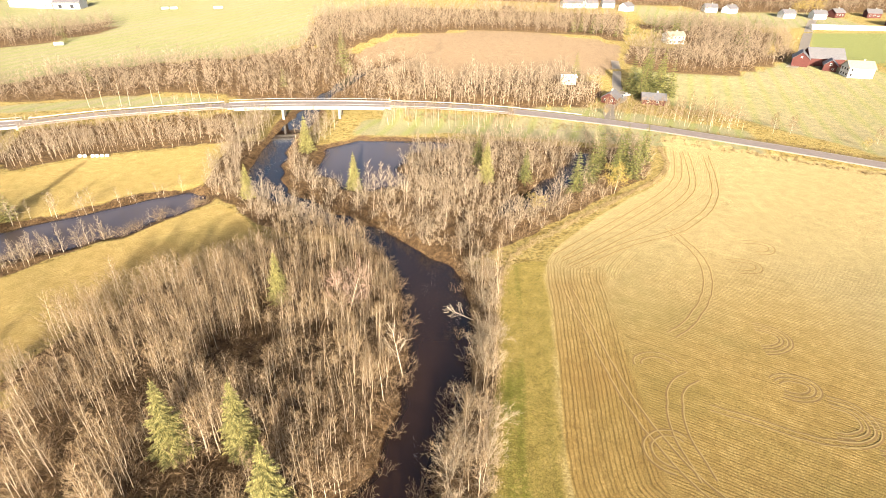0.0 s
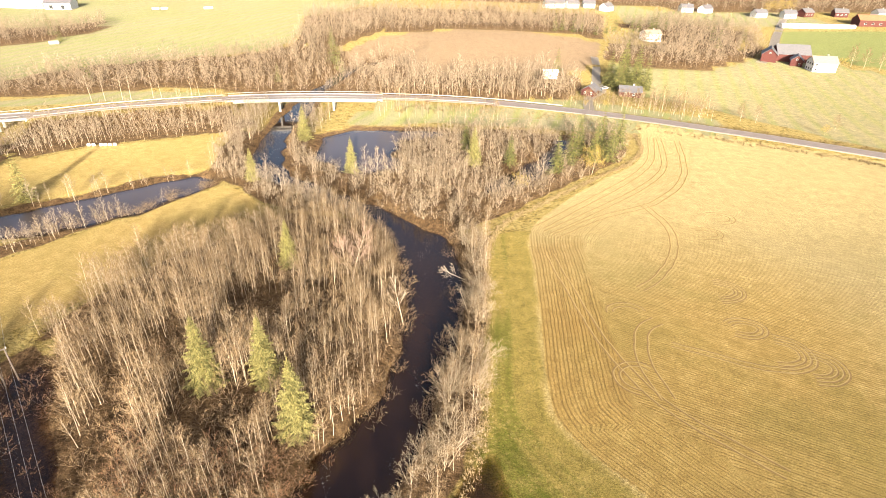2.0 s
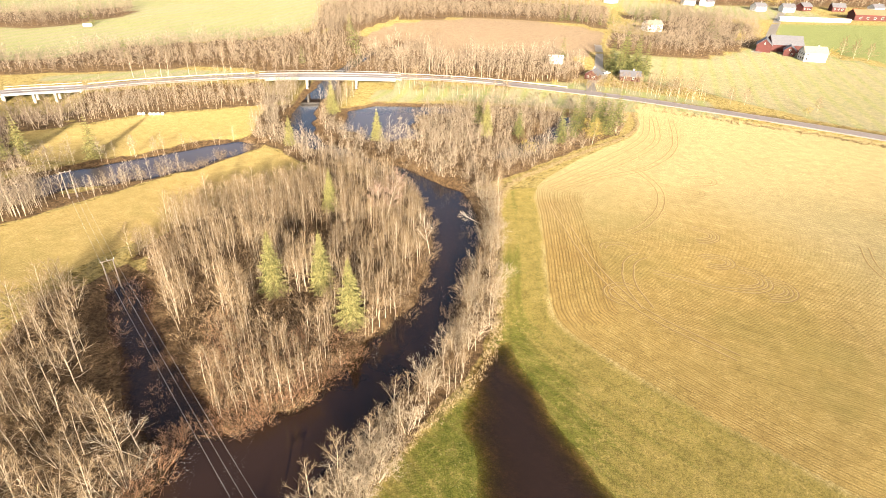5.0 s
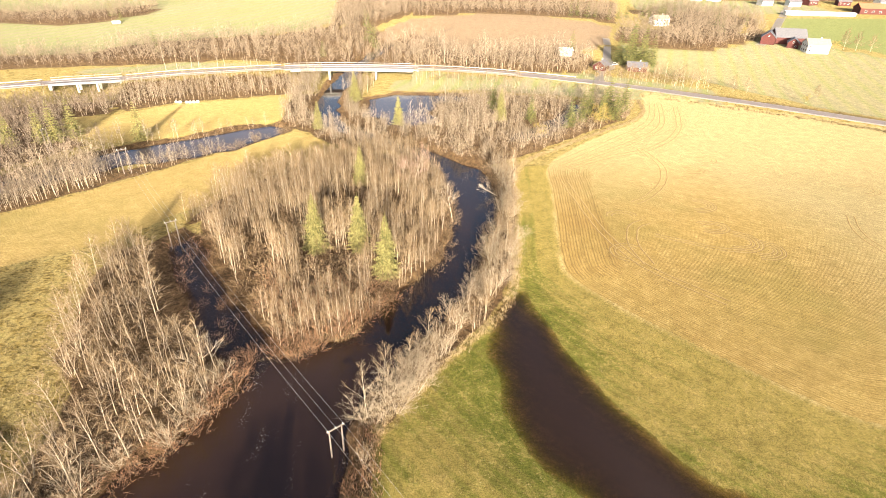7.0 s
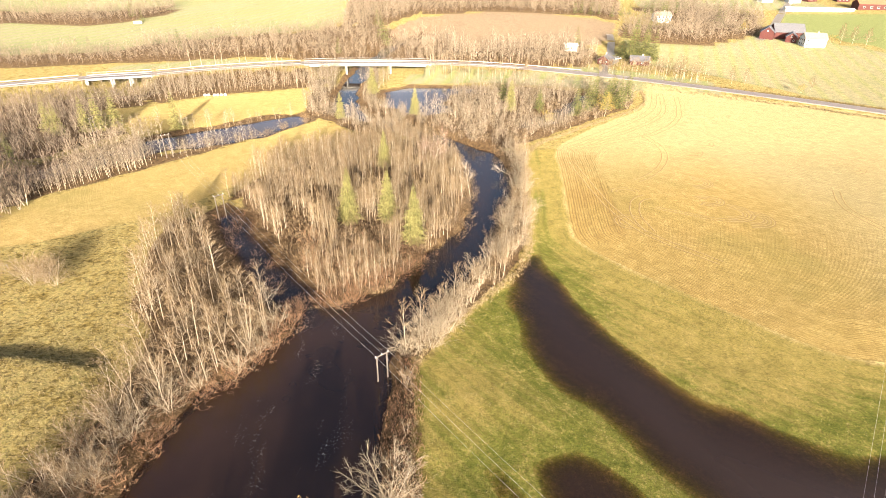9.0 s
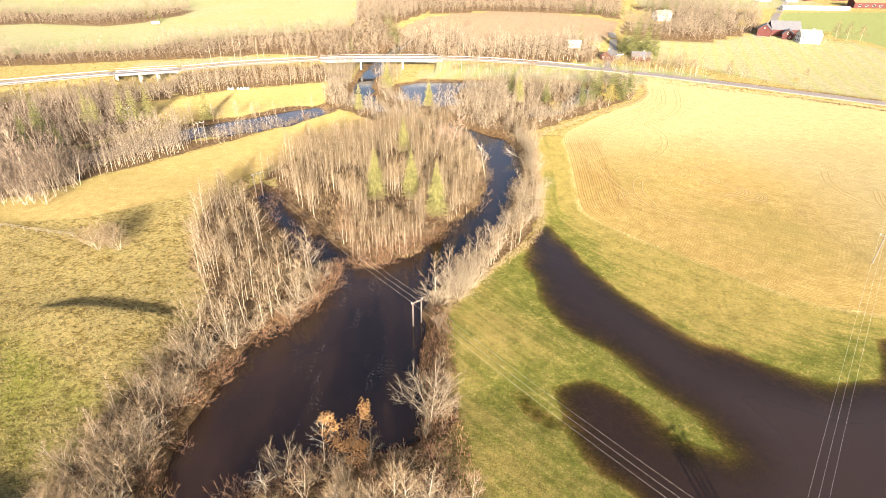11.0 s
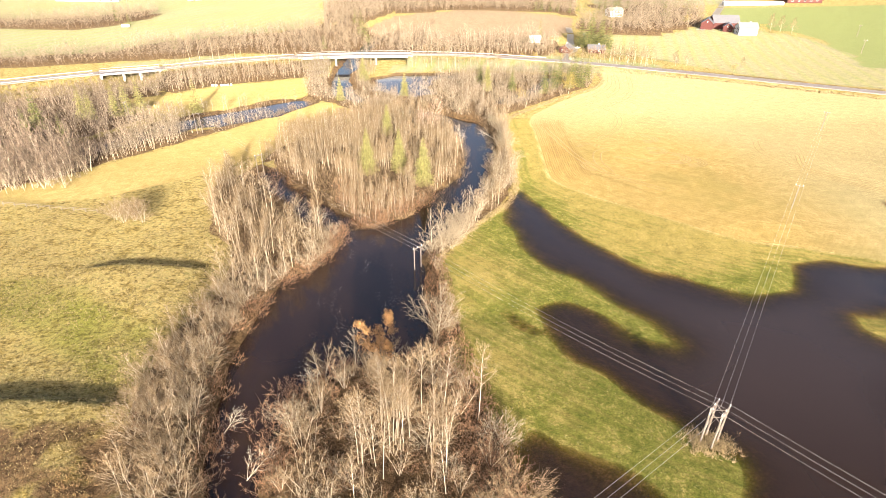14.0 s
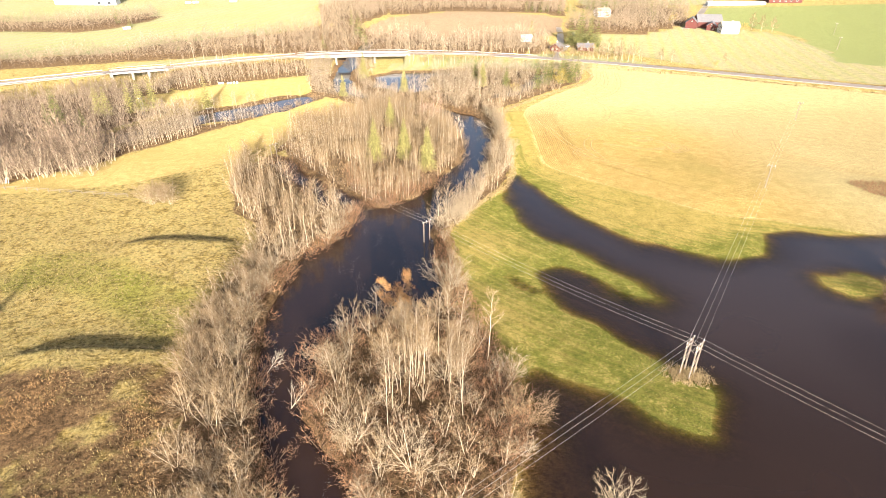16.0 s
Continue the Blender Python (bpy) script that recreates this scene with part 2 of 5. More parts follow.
    green = ramp(n, l, both, [(0.34, (0.070, 0.084, 0.016)), (0.5, (0.122, 0.128, 0.026)), (0.64, (0.185, 0.168, 0.044))])
    litter = ramp(n, l, both, [(0.36, (0.042, 0.027, 0.016)), (0.52, (0.105, 0.068, 0.038)), (0.68, (0.190, 0.130, 0.072))])
    soil = ramp(n, l, both, [(0.35, (0.150, 0.108, 0.070)), (0.6, (0.205, 0.155, 0.105))])
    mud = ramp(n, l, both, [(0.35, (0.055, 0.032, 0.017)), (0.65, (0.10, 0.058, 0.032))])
    pale = ramp(n, l, both, [(0.36, (0.172, 0.160, 0.098)), (0.64, (0.226, 0.212, 0.136))])
    pale = mix(n, l, calc(n, l, "MULTIPLY", step_node(n, l, noise_node(n, l, pos, 0.018, 4), 0.42, 0.62), 0.5), pale, (0.168, 0.178, 0.084))
    pale = mix(n, l, calc(n, l, "MULTIPLY", calc(n, l, "MAXIMUM", line_far(n, l, pos), 0.0), 0.55), pale, (0.165, 0.190, 0.058))
    lawn = ramp(n, l, both, [(0.36, (0.125, 0.146, 0.055)), (0.64, (0.172, 0.190, 0.078))])
    c = rough_grass
    meadow = ramp(n, l, both, [(0.36, (0.168, 0.138, 0.040)), (0.5, (0.228, 0.184, 0.056)), (0.64, (0.280, 0.225, 0.078))])
    c = mix(n, l, step_node(n, l, attribute(n, "meadow"), 0.2, 0.8), c, meadow)
    c = mix(n, l, step_node(n, l, calc(n, l, "ADD", attribute(n, "green"), calc(n, l, "ADD", calc(n, l, "MULTIPLY", calc(n, l, "SUBTRACT", both, 0.5), 0.6), calc(n, l, "MULTIPLY", calc(n, l, "MULTIPLY", swath, attribute(n, "meadow")), 0.13))), 0.05, 0.95), c, green)
    dry = ramp(n, l, fine, [(0.4, (0.21, 0.158, 0.052)), (0.6, (0.37, 0.285, 0.11))])
    fleck = step_node(n, l, calc(n, l, "ADD", calc(n, l, "MULTIPLY", noise_node(n, l, pos, 1.5, 3, 0.7), 0.6), calc(n, l, "MULTIPLY", mid, 0.4)), 0.51, 0.6)
    c = mix(n, l, calc(n, l, "MULTIPLY", calc(n, l, "MULTIPLY", fleck, attribute(n, "meadow")), 0.45), c, dry)
    c = mix(n, l, calc(n, l, "MULTIPLY", attribute(n, "rim"), 0.75), c, ramp(n, l, fine, [(0.4, (0.28, 0.22, 0.095)), (0.6, (0.46, 0.375, 0.185))]))
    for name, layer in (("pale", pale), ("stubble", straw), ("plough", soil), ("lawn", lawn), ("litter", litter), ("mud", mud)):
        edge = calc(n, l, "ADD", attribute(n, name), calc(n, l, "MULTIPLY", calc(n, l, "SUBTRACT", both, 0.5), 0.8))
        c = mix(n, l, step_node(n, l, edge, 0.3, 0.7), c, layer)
    c = mix(n, l, 0.68, c, ramp(n, l, tiny, [(0.38, (0.35, 0.35, 0.32)), (0.62, (1.25, 1.25, 1.25))]), "MULTIPLY")
    wild = calc(n, l, "MAXIMUM", calc(n, l, "SUBTRACT", 1.0, calc(n, l, "ADD", calc(n, l, "ADD", calc(n, l, "ADD", attribute(n, "stubble"), attribute(n, "pale")), calc(n, l, "ADD", attribute(n, "plough"), attribute(n, "lawn"))), calc(n, l, "MULTIPLY", attribute(n, "meadow"), 0.7))), 0.0)
    tussock = noise_node(n, l, pos, 1.25, 4, 0.65, 0.5)
    c = mix(n, l, calc(n, l, "MULTIPLY", wild, 0.8), c, ramp(n, l, tussock, [(0.38, (0.5, 0.48, 0.40)), (0.48, (1.1, 1.1, 1.05)), (0.6, (1.4, 1.37, 1.22))]), "MULTIPLY")
    l.new(c, bsdf.inputs["Base Color"])
    relief = calc(n, l, "ADD", calc(n, l, "MULTIPLY", fine, 0.7), calc(n, l, "MULTIPLY", tiny, 0.3))
    relief = calc(n, l, "SUBTRACT", relief, calc(n, l, "MULTIPLY", calc(n, l, "MULTIPLY", dark, attribute(n, "stubble")), 0.5))
    relief = calc(n, l, "ADD", relief, calc(n, l, "MULTIPLY", calc(n, l, "MULTIPLY", tussock, wild), 1.1))
    bump(n, l, bsdf, relief, 0.55, 0.38)
    return m


def step_node(nodes, links, fac, a, b):
    m = nodes.new("ShaderNodeMapRange")
    m.interpolation_type = "SMOOTHSTEP"
    m.inputs["From Min"].default_value, m.inputs["From Max"].default_value = a, b
    links.new(fac, m.inputs["Value"])
    return m.outputs["Result"]


def line_far(nodes, links, pos):
    s = nodes.new("ShaderNodeSeparateXYZ")
    links.new(pos, s.inputs["Vector"])
    return calc(nodes, links, "SINE", calc(nodes, links, "MULTIPLY", calc(nodes, links, "ADD", s.outputs["X"], calc(nodes, links, "MULTIPLY", s.outputs["Y"], -0.35)), 0.7))


def water_material():
    """Brown water: clear in the shallows, dark where it is deep, with the sky's gloss on it."""
    m, n, l, bsdf = material("water", 0.08)
    pos = n.new("ShaderNodeNewGeometry").outputs["Position"]
    fac = calc(n, l, "ADD", noise_node(n, l, pos, 0.05, 3), calc(n, l, "MULTIPLY", attribute(n, "silt"), 0.5))
    body = ramp(n, l, fac, [(0.35, (0.021, 0.011, 0.0075)), (0.6, (0.030, 0.016, 0.010)), (1.0, (0.025, 0.0135, 0.0078))])
    # pale sky reflection painted into the body colour, along with silt
    body = mix(n, l, attribute(n, "sky_silt"), body, (0.105, 0.082, 0.080))
    # foam flecks drifting on the current
    flow = n.new("ShaderNodeMapping")
    flow.inputs["Rotation"].default_value, flow.inputs["Scale"].default_value = (0, 0, 0.6), (0.5, 0.14, 1)
    l.new(pos, flow.inputs["Vector"])
    streak = step_node(n, l, noise_node(n, l, flow.outputs["Vector"], 0.5, 2), 0.58, 0.70)
    fleck = step_node(n, l, noise_node(n, l, pos, 2.6, 5, 0.75), 0.57, 0.66)
    foam = calc(n, l, "MULTIPLY", calc(n, l, "MULTIPLY", streak, fleck), calc(n, l, "SUBTRACT", 0.75, attribute(n, "silt")))
    foam = calc(n, l, "MAXIMUM", foam, 0.0)
    l.new(mix(n, l, foam, body, (0.5, 0.47, 0.42)), bsdf.inputs["Base Color"])
    bsdf.inputs["IOR"].default_value = 1.42
    bump(n, l, bsdf, noise_node(n, l, pos, 1.1, 3), 0.10, 0.05)
    clear = n.new("ShaderNodeBsdfTransparent")
    l.new(mix(n, l, calc(n, l, "SUBTRACT", 1.0, calc(n, l, "POWER", 2.718, calc(n, l, "MULTIPLY", attribute(n, "depth"), -14.0))), (1.0, 1.0, 1.0), (0.80, 0.66, 0.50)), clear.inputs["Color"])
    both = n.new("ShaderNodeMixShader")
    murk = calc(n, l, "SUBTRACT", 1.0, calc(n, l, "POWER", 2.718, calc(n, l, "MULTIPLY", attribute(n, "depth"), -6.5)))
    l.new(murk, both.inputs["Fac"])
    l.new(clear.outputs["BSDF"], both.inputs[1])
    l.new(bsdf.outputs["BSDF"], both.inputs[2])
    l.new(both.outputs["Shader"], n["Material Output"].inputs["Surface"])
    return m


GROUND, WATERS = ground_material(), water_material()
BARK = simple("pale_bark", (0.30, 0.245, 0.17), (0.64, 0.545, 0.41), 1.5, 0.9, 0.02, pieces=0.25)
TWIGS_BIRCH = simple("birch_twigs", (0.155, 0.118, 0.080), (0.36, 0.288, 0.205), 0.05, 0.9, pieces=0.45)
BARK_GREY = simple("grey_bark", (0.16, 0.125, 0.09), (0.34, 0.28, 0.21), 1.5, 0.9, 0.02, pieces=0.25)
DEADWOOD = simple("bleached_wood", (0.42, 0.35, 0.255), (0.68, 0.59, 0.46), 0.8, 0.9, pieces=0.25)
BARK_DARK = simple("dark_bark", (0.10, 0.065, 0.04), (0.22, 0.15, 0.095), 2.0, 0.9, 0.03)
TWIGS = simple("bare_twigs", (0.125, 0.083, 0.044), (0.335, 0.243, 0.138), 0.09, 0.9, pieces=0.45)
TWIGS_RED = simple("red_twigs", (0.15, 0.078, 0.040), (0.35, 0.20, 0.108), 0.2, 0.9, pieces=0.4)
TWIGS_ALDER = simple("alder_twigs", (0.10, 0.072, 0.052), (0.275, 0.205, 0.148), 0.09, 0.9, pieces=0.45)
BARK_WHITE = simple("white_bark", (0.32, 0.265, 0.195), (0.58, 0.50, 0.385), 1.2, 0.9, 0.01)
TWIGS_WHITE = simple("pale_twigs", (0.20, 0.155, 0.10), (0.42, 0.34, 0.235), 0.2, 0.9, pieces=0.3)
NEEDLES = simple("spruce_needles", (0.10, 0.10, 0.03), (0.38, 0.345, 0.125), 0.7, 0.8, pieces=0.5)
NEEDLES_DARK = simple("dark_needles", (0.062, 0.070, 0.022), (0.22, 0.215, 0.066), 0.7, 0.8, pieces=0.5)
LEAVES_YELLOW = simple("yellow_leaves", (0.22, 0.16, 0.035), (0.42, 0.33, 0.09), 0.8, 0.8, pieces=0.5)
LEAVES_ORANGE = simple("orange_leaves", (0.30, 0.15, 0.05), (0.56, 0.32, 0.12), 0.8, 0.8, pieces=0.5)
ASPHALT = simple("asphalt", (0.23, 0.195, 0.18), (0.32, 0.27, 0.25), 0.5, 0.95, 0.004)
CONCRETE = simple("concrete", (0.34, 0.33, 0.31), (0.48, 0.47, 0.44), 0.5, 0.85, 0.006)
PAINT = simple("white_paint", (0.66, 0.66, 0.63), (0.82, 0.82, 0.80), 0.8, 0.6)
RAIL = simple("weathered_zinc", (0.38, 0.37, 0.35), (0.52, 0.51, 0.48), 1.0, 0.6)
STEEL = simple("galvanised_steel", (0.26, 0.27, 0.28), (0.38, 0.39, 0.40), 2.0, 0.5, metal=0.6)
POLE_WOOD = simple("pole_wood", (0.14, 0.115, 0.095), (0.25, 0.215, 0.18), 2.0, 0.85, 0.01)
RED = simple("red_boards", (0.075, 0.020, 0.017), (0.12, 0.033, 0.027), 1.5, 0.8, 0.01)
ROOF_DARK = simple("dark_roof", (0.10, 0.10, 0.11), (0.20, 0.20, 0.22), 1.2, 0.7, 0.01)
ROOF_TAN = simple("tan_roof", (0.30, 0.24, 0.18), (0.42, 0.34, 0.27), 1.2, 0.8, 0.01)
GLASS = simple("window_glass", (0.03, 0.035, 0.04), (0.06, 0.065, 0.07), 1.0, 0.1)
STRAW = simple("dry_reed", (0.24, 0.175, 0.085), (0.44, 0.345, 0.19), 0.3, 0.9, pieces=0.5)
STONE = simple("grey_stone", (0.30, 0.28, 0.25), (0.55, 0.52, 0.47), 1.0, 0.85, 0.03, pieces=0.3)
WIRE = simple("aluminium_wire", (0.36, 0.34, 0.32), (0.46, 0.44, 0.42), 1.0, 0.5)


# ---- mesh helpers ----
def mesh_of(name, verts, tris, mat, smooth=False):
    verts, tris = np.asarray(verts, np.float32).reshape(-1, 3), np.asarray(tris, np.int32).reshape(-1, 3)
    me = bpy.data.meshes.new(name)
    me.vertices.add(len(verts))
    me.vertices.foreach_set("co", verts.ravel())
    me.loops.add(len(tris) * 3)
    me.loops.foreach_set("vertex_index", tris.ravel())
    me.polygons.add(len(tris))
    me.polygons.foreach_set("loop_start", np.arange(0, len(tris) * 3, 3, dtype=np.int32))
    me.polygons.foreach_set("loop_total", np.full(len(tris), 3, np.int32))
    me.polygons.foreach_set("use_smooth", np.full(len(tris), smooth))
    me.update(calc_edges=True)
    me.materials.append(mat)
    return me


def part(name, bm, mat, parent=None, label=""):
    """Links a bmesh, or a ready mesh, as one object under a thing or a part."""
    if isinstance(bm, bmesh.types.BMesh):
        me = bpy.data.meshes.new(name)
        bm.to_mesh(me)
        bm.free()
        me.materials.append(mat)
    else:
        me = bm
    ob = new(name, me)
    ob.parent = parent
    if label:
        tagged(ob, label)
    return ob


class Soup:
    """Gathers vertices and triangles."""

    def __init__(self):
        self.v, self.f, self.n = [], [], 0

    def add(self, v, f):
        v, f = np.asarray(v, float).reshape(-1, 3), np.asarray(f, int).reshape(-1, 3)
        self.v.append(v)
        self.f.append(f + self.n)
        self.n += len(v)

    def tube(self, pts, radii, sides=4):
        pts = np.asarray(pts, float)
        ways = np.gradient(pts, axis=0)
        v = []
        for p, w, r in zip(pts, ways, radii):
            w = w / (np.linalg.norm(w) + 1e-9)
            a = np.cross(w, (0.31, 0.95, 0.05))
            a /= np.linalg.norm(a) + 1e-9
            b = np.cross(w, a)
            for k in range(sides):
                t = 2 * math.pi * k / sides
                v.append(p + r * (math.cos(t) * a + math.sin(t) * b))
        f = []
        for i in range(len(pts) - 1):
            for k in range(sides):
                a, b, c, d = i * sides + k, i * sides + (k + 1) % sides, (i + 1) * sides + (k + 1) % sides, (i + 1) * sides + k
                f += [(a, b, c), (a, c, d)]
        self.add(v, f)

    def blades(self, base, tip, width, rng):
        """Slender triangles from base to tip, each turned at random."""
        base, tip = np.asarray(base, float).reshape(-1, 3), np.asarray(tip, float).reshape(-1, 3)
        side = np.cross(tip - base, rng.normal(size=base.shape))
        side *= (np.asarray(width) / 2 / (np.linalg.norm(side, axis=1) + 1e-9))[:, None] if np.ndim(width) else width / 2 / (np.linalg.norm(side, axis=1)[:, None] + 1e-9)
        v = np.stack([base - side, base + side, tip], 1).reshape(-1, 3)
        self.add(v, np.arange(len(v)).reshape(-1, 3))

    def arrays(self):
        if not self.v:
            return np.zeros((0, 3)), np.zeros((0, 3), int)
        return np.concatenate(self.v), np.concatenate(self.f)


def unit(v):
    return v / (np.linalg.norm(v) + 1e-9)


def bare_tree(rng, high, spread, stems=1, bare=0.35, limbs=14, boughs=6, twigs=4, thick=1.0, lean=0.05, fine=0.024, sides=5, tubes=True, splay=0.16, rise=0.0):
    """Wood and twigs of a leafless tree: straight tapered stems, a fan of rising limbs, boughs on the limbs and fine twigs on the boughs.
    rise: how steeply the limbs climb; splay: how far several stems lean apart."""
    wood, crown = Soup(), Soup()
    up = np.array([0, 0, 1.0])
    first = rng.uniform(0, 6.28)
    for s in range(stems):
        hs = high * (1 if s == 0 else rng.uniform(0.68, 0.98))
        turn = first + 6.283 * s / stems + rng.uniform(-0.5, 0.5)
        tilt = lean * rng.uniform(0.2, 1.2) + (splay * rng.uniform(0.5, 1.5) if stems > 1 else 0)
        way = np.array([math.cos(turn) * tilt, math.sin(turn) * tilt, 1.0])
        pts = [np.array([math.cos(turn) * 0.22 * (stems > 1), math.sin(turn) * 0.22 * (stems > 1), -0.4])]
        for i in range(6):
            way = unit(way + rng.normal(size=3) * 0.028 + up * 0.012)
            pts.append(pts[-1] + way * (hs + 0.4) / 6)
        pts = np.array(pts)
        r0 = 0.0060 * hs * thick + 0.012
        rings = slice(None) if sides > 3 else slice(0, 7, 3)
        wood.tube(pts[rings], (r0 * np.array([1.35, 0.95, 0.8, 0.64, 0.47, 0.3, 0.08]))[rings], sides)
        n = max(4, int(limbs * (1 if stems == 1 else 0.7)))
        roots, ends = [], []
        for k in range(n):
            h = (k + rng.uniform(0, 0.9)) / n
            f = bare + (0.97 - bare) * h
            g = f * 6
            i = min(5, int(g))
            p = pts[i] * (1 - g + i) + pts[i + 1] * (g - i)
            a = k * 2.4 + rng.uniform(-0.5, 0.5)
            slant = (1.0 - 0.5 * h) * rng.uniform(0.7, 1.2) - 0.32 * rise
            out = np.array([math.cos(a), math.sin(a), 0])
            length = spread * (1.45 - 0.85 * h) * rng.uniform(0.7, 1.15)
            w = unit(out * math.sin(slant) + unit(pts[i + 1] - pts[i]) * math.cos(slant))
            line = [p]
            for j in range(3):
                line.append(line[-1] + w * length / 3)
                w = unit(w + rng.normal(size=3) * 0.10 + up * 0.05)
            line = np.array(line)
            if tubes:
                wood.tube(line[[0, 1, 3]], np.array([0.27, 0.2, 0.05]) * r0 * (1.15 - 0.6 * h) + 0.006, 3)
            else:
                wood.blades(line[:1], line[-1:], r0 * (0.7 - 0.3 * h) + 0.012, rng)
            for j in range(boughs):
                u = (0.18 + 0.82 * (j + rng.uniform(0, 1)) / boughs) * 3
                c = min(2, int(u))
                q = line[c] * (1 - u + c) + line[c + 1] * (u - c)
                d = unit(unit(line[c + 1] - line[c]) + rng.normal(size=3) * 0.42 + up * 0.04)
                roots.append(q)
                ends.append(q + d * length * (0.62 - 0.09 * u) * rng.uniform(0.7, 1.15))
        roots, ends = np.array(roots), np.array(ends)
        crown.blades(roots, ends, fine * 1.5, rng)
        size = np.linalg.norm(ends - roots, axis=1)[:, None]
        for j in range(twigs):
            k = 0.15 + 0.85 * (j + rng.uniform(0, 1, size=(len(roots), 1))) / twigs
            start = roots * (1 - k) + ends * k
            way = (ends - roots) / size + rng.normal(size=roots.shape) * 0.58
            crown.blades(start, start + way * size * rng.uniform(0.3, 0.6, size=(len(roots), 1)), fine, rng)
    return wood.arrays(), crown.arrays()


def spruce(rng, high, spread, levels=28, around=10, sprays=13):
    """Wood and needles of a spruce: whorls of drooping boughs fringed with needled sprays."""
    wood, crown = Soup(), Soup()
    wood.tube([(0, 0, -0.4), (0, 0, high * 0.5), (0.05, 0, high)], [0.016 * high, 0.009 * high, 0.01], 6)
    for i in range(levels):
        f = (i + rng.uniform(-0.2, 0.2)) / levels
        z = high * (0.06 + 0.93 * f)
        reach = spread * (1 - f) ** 0.85 * rng.uniform(0.85, 1.1) + 0.12
        n = max(4, int(around * (1 - 0.4 * f)))
        for k in range(n):
            a = 2.4 * i + 6.283 * k / n + rng.uniform(-0.25, 0.25)
            r = reach * rng.uniform(0.7, 1.15)
            out = np.array([math.cos(a), math.sin(a), 0])
            side = np.array([-out[1], out[0], 0])
            sag = 0.34 * (1 - f) + 0.02
            p0 = np.array([0, 0, z])
            p1 = p0 + out * r * 0.55 - np.array([0, 0, r * sag * 0.8])
            p2 = p0 + out * r - np.array([0, 0, r * sag * 0.85])
            base, tip = [], []
            for u in np.linspace(0.1, 1, sprays):
                q = p0 * (1 - u) ** 2 + 2 * p1 * u * (1 - u) + p2 * u * u
                for s in (-1, 1):
                    length = r * 0.34 * (1.15 - 0.75 * u) * rng.uniform(0.7, 1.25) + 0.12
                    way = out * 0.75 + side * s * 0.8 - np.array([0, 0, rng.uniform(0.15, 0.6)])
                    base.append(q)
                    tip.append(q + unit(way) * length)
            crown.blades(base, tip, (0.13 + 0.07 * reach) * min(1.0, 10 / sprays), rng)
            crown.blades([p0, p1], [p1 + out * 0.1, p2 + out * 0.2], 0.2, rng)
    crown.blades([(0, 0, high * 0.93)] * 5, [(x, y, high * 1.03) for x, y in rng.normal(size=(5, 2)) * 0.08], 0.12, rng)
    return wood.arrays(), crown.arrays()


def leafy(rng, high, spread, count=900):
    """Wood and small loose leaves of a tree still in leaf."""
    wood, crown = bare_tree(rng, high, spread, 3, 0.2, 12, 5, 3, 0.8, 0.12, 0.03, 4)
    tips = crown[0][2::3]
    tips = tips[rng.randint(len(tips), size=count)] + rng.normal(size=(count, 3)) * 0.3
    s = Soup()
    s.blades(tips, tips + rng.normal(size=(count, 3)) * 0.16, 0.15, rng)
    return wood, s.arrays()


def scattered(rng, zone, gap, dry=True, skip=None):
    """Places strewn over a polygon, about gap metres apart, on land."""
    z = np.array(zone, float)
    (x0, y0), (x1, y1) = z.min(0), z.max(0)
    gx, gy = np.meshgrid(np.arange(x0, x1, gap), np.arange(y0, y1, gap))
    p = np.stack([gx.ravel(), gy.ravel()], 1) + rng.uniform(-0.5, 0.5, size=(gx.size, 2)) * gap
    p = p[inside(p, zone)]
    h = terrain(p[:, 0], p[:, 1])
    keep = h > WATER - (0.05 if dry else 0.45)
    d, _ = road_at(p)
    keep &= d > 6.5
    return p[keep], h[keep]


def forest(name, spots, heights, kinds, rng, wood_mat, twig_mat, label, low=0.75, high=1.2):
    """A wood that nobody could count: stems and twigs, each one mesh."""
    meshes = [Soup(), Soup()]
    lift = 0.70 + 0.6 * waves(np.asarray(spots) + 31, 11)
    for i, ((x, y), z) in enumerate(zip(spots, heights)):
        kind = kinds[rng.randint(len(kinds))]
        a, s, w = rng.uniform(0, 6.283), rng.uniform(low, high) * lift[i], rng.uniform(0.85, 1.2)
        turn = np.array([[math.cos(a), -math.sin(a), 0], [math.sin(a), math.cos(a), 0], [0, 0, 1]])
        for soup, (v, f) in zip(meshes, kind):
            soup.add((v * (s * w, s * w, s)) @ turn.T + (x, y, z), f)
    root = tagged(new(name), label, "woodland", kind="stuff")
    for soup, n, mat in zip(meshes, ("trunks", "branches"), (wood_mat, twig_mat)):
        tagged(part(n, mesh_of(n, *soup.arrays(), mat), mat, root), kind="stuff")
    return root


def tree_kind(name, kind, wood_mat, twig_mat):
    """Meshes of one kind of tree, shared by all trees of that kind."""
    return name, mesh_of("trunk", *kind[0], wood_mat, True), mesh_of("crown", *kind[1], twig_mat)


def plant(kind, x, y, scale, turn, label, category="tree", group="", tilt=(0, 0), wide=1.0, z=None):
    """One tree with its trunk and its crown."""
    name, trunk, crown = kind
    root = tagged(new(name), label, category, group)
    root.matrix_basis = pose(x, y, height(x, y) if z is None else z, tilt[0], tilt[1], turn) @ Matrix.Diagonal((scale * wide, scale * wide, scale, 1))
    part("trunk", trunk, None, root)
    part("crown", crown, None, root)
    return root


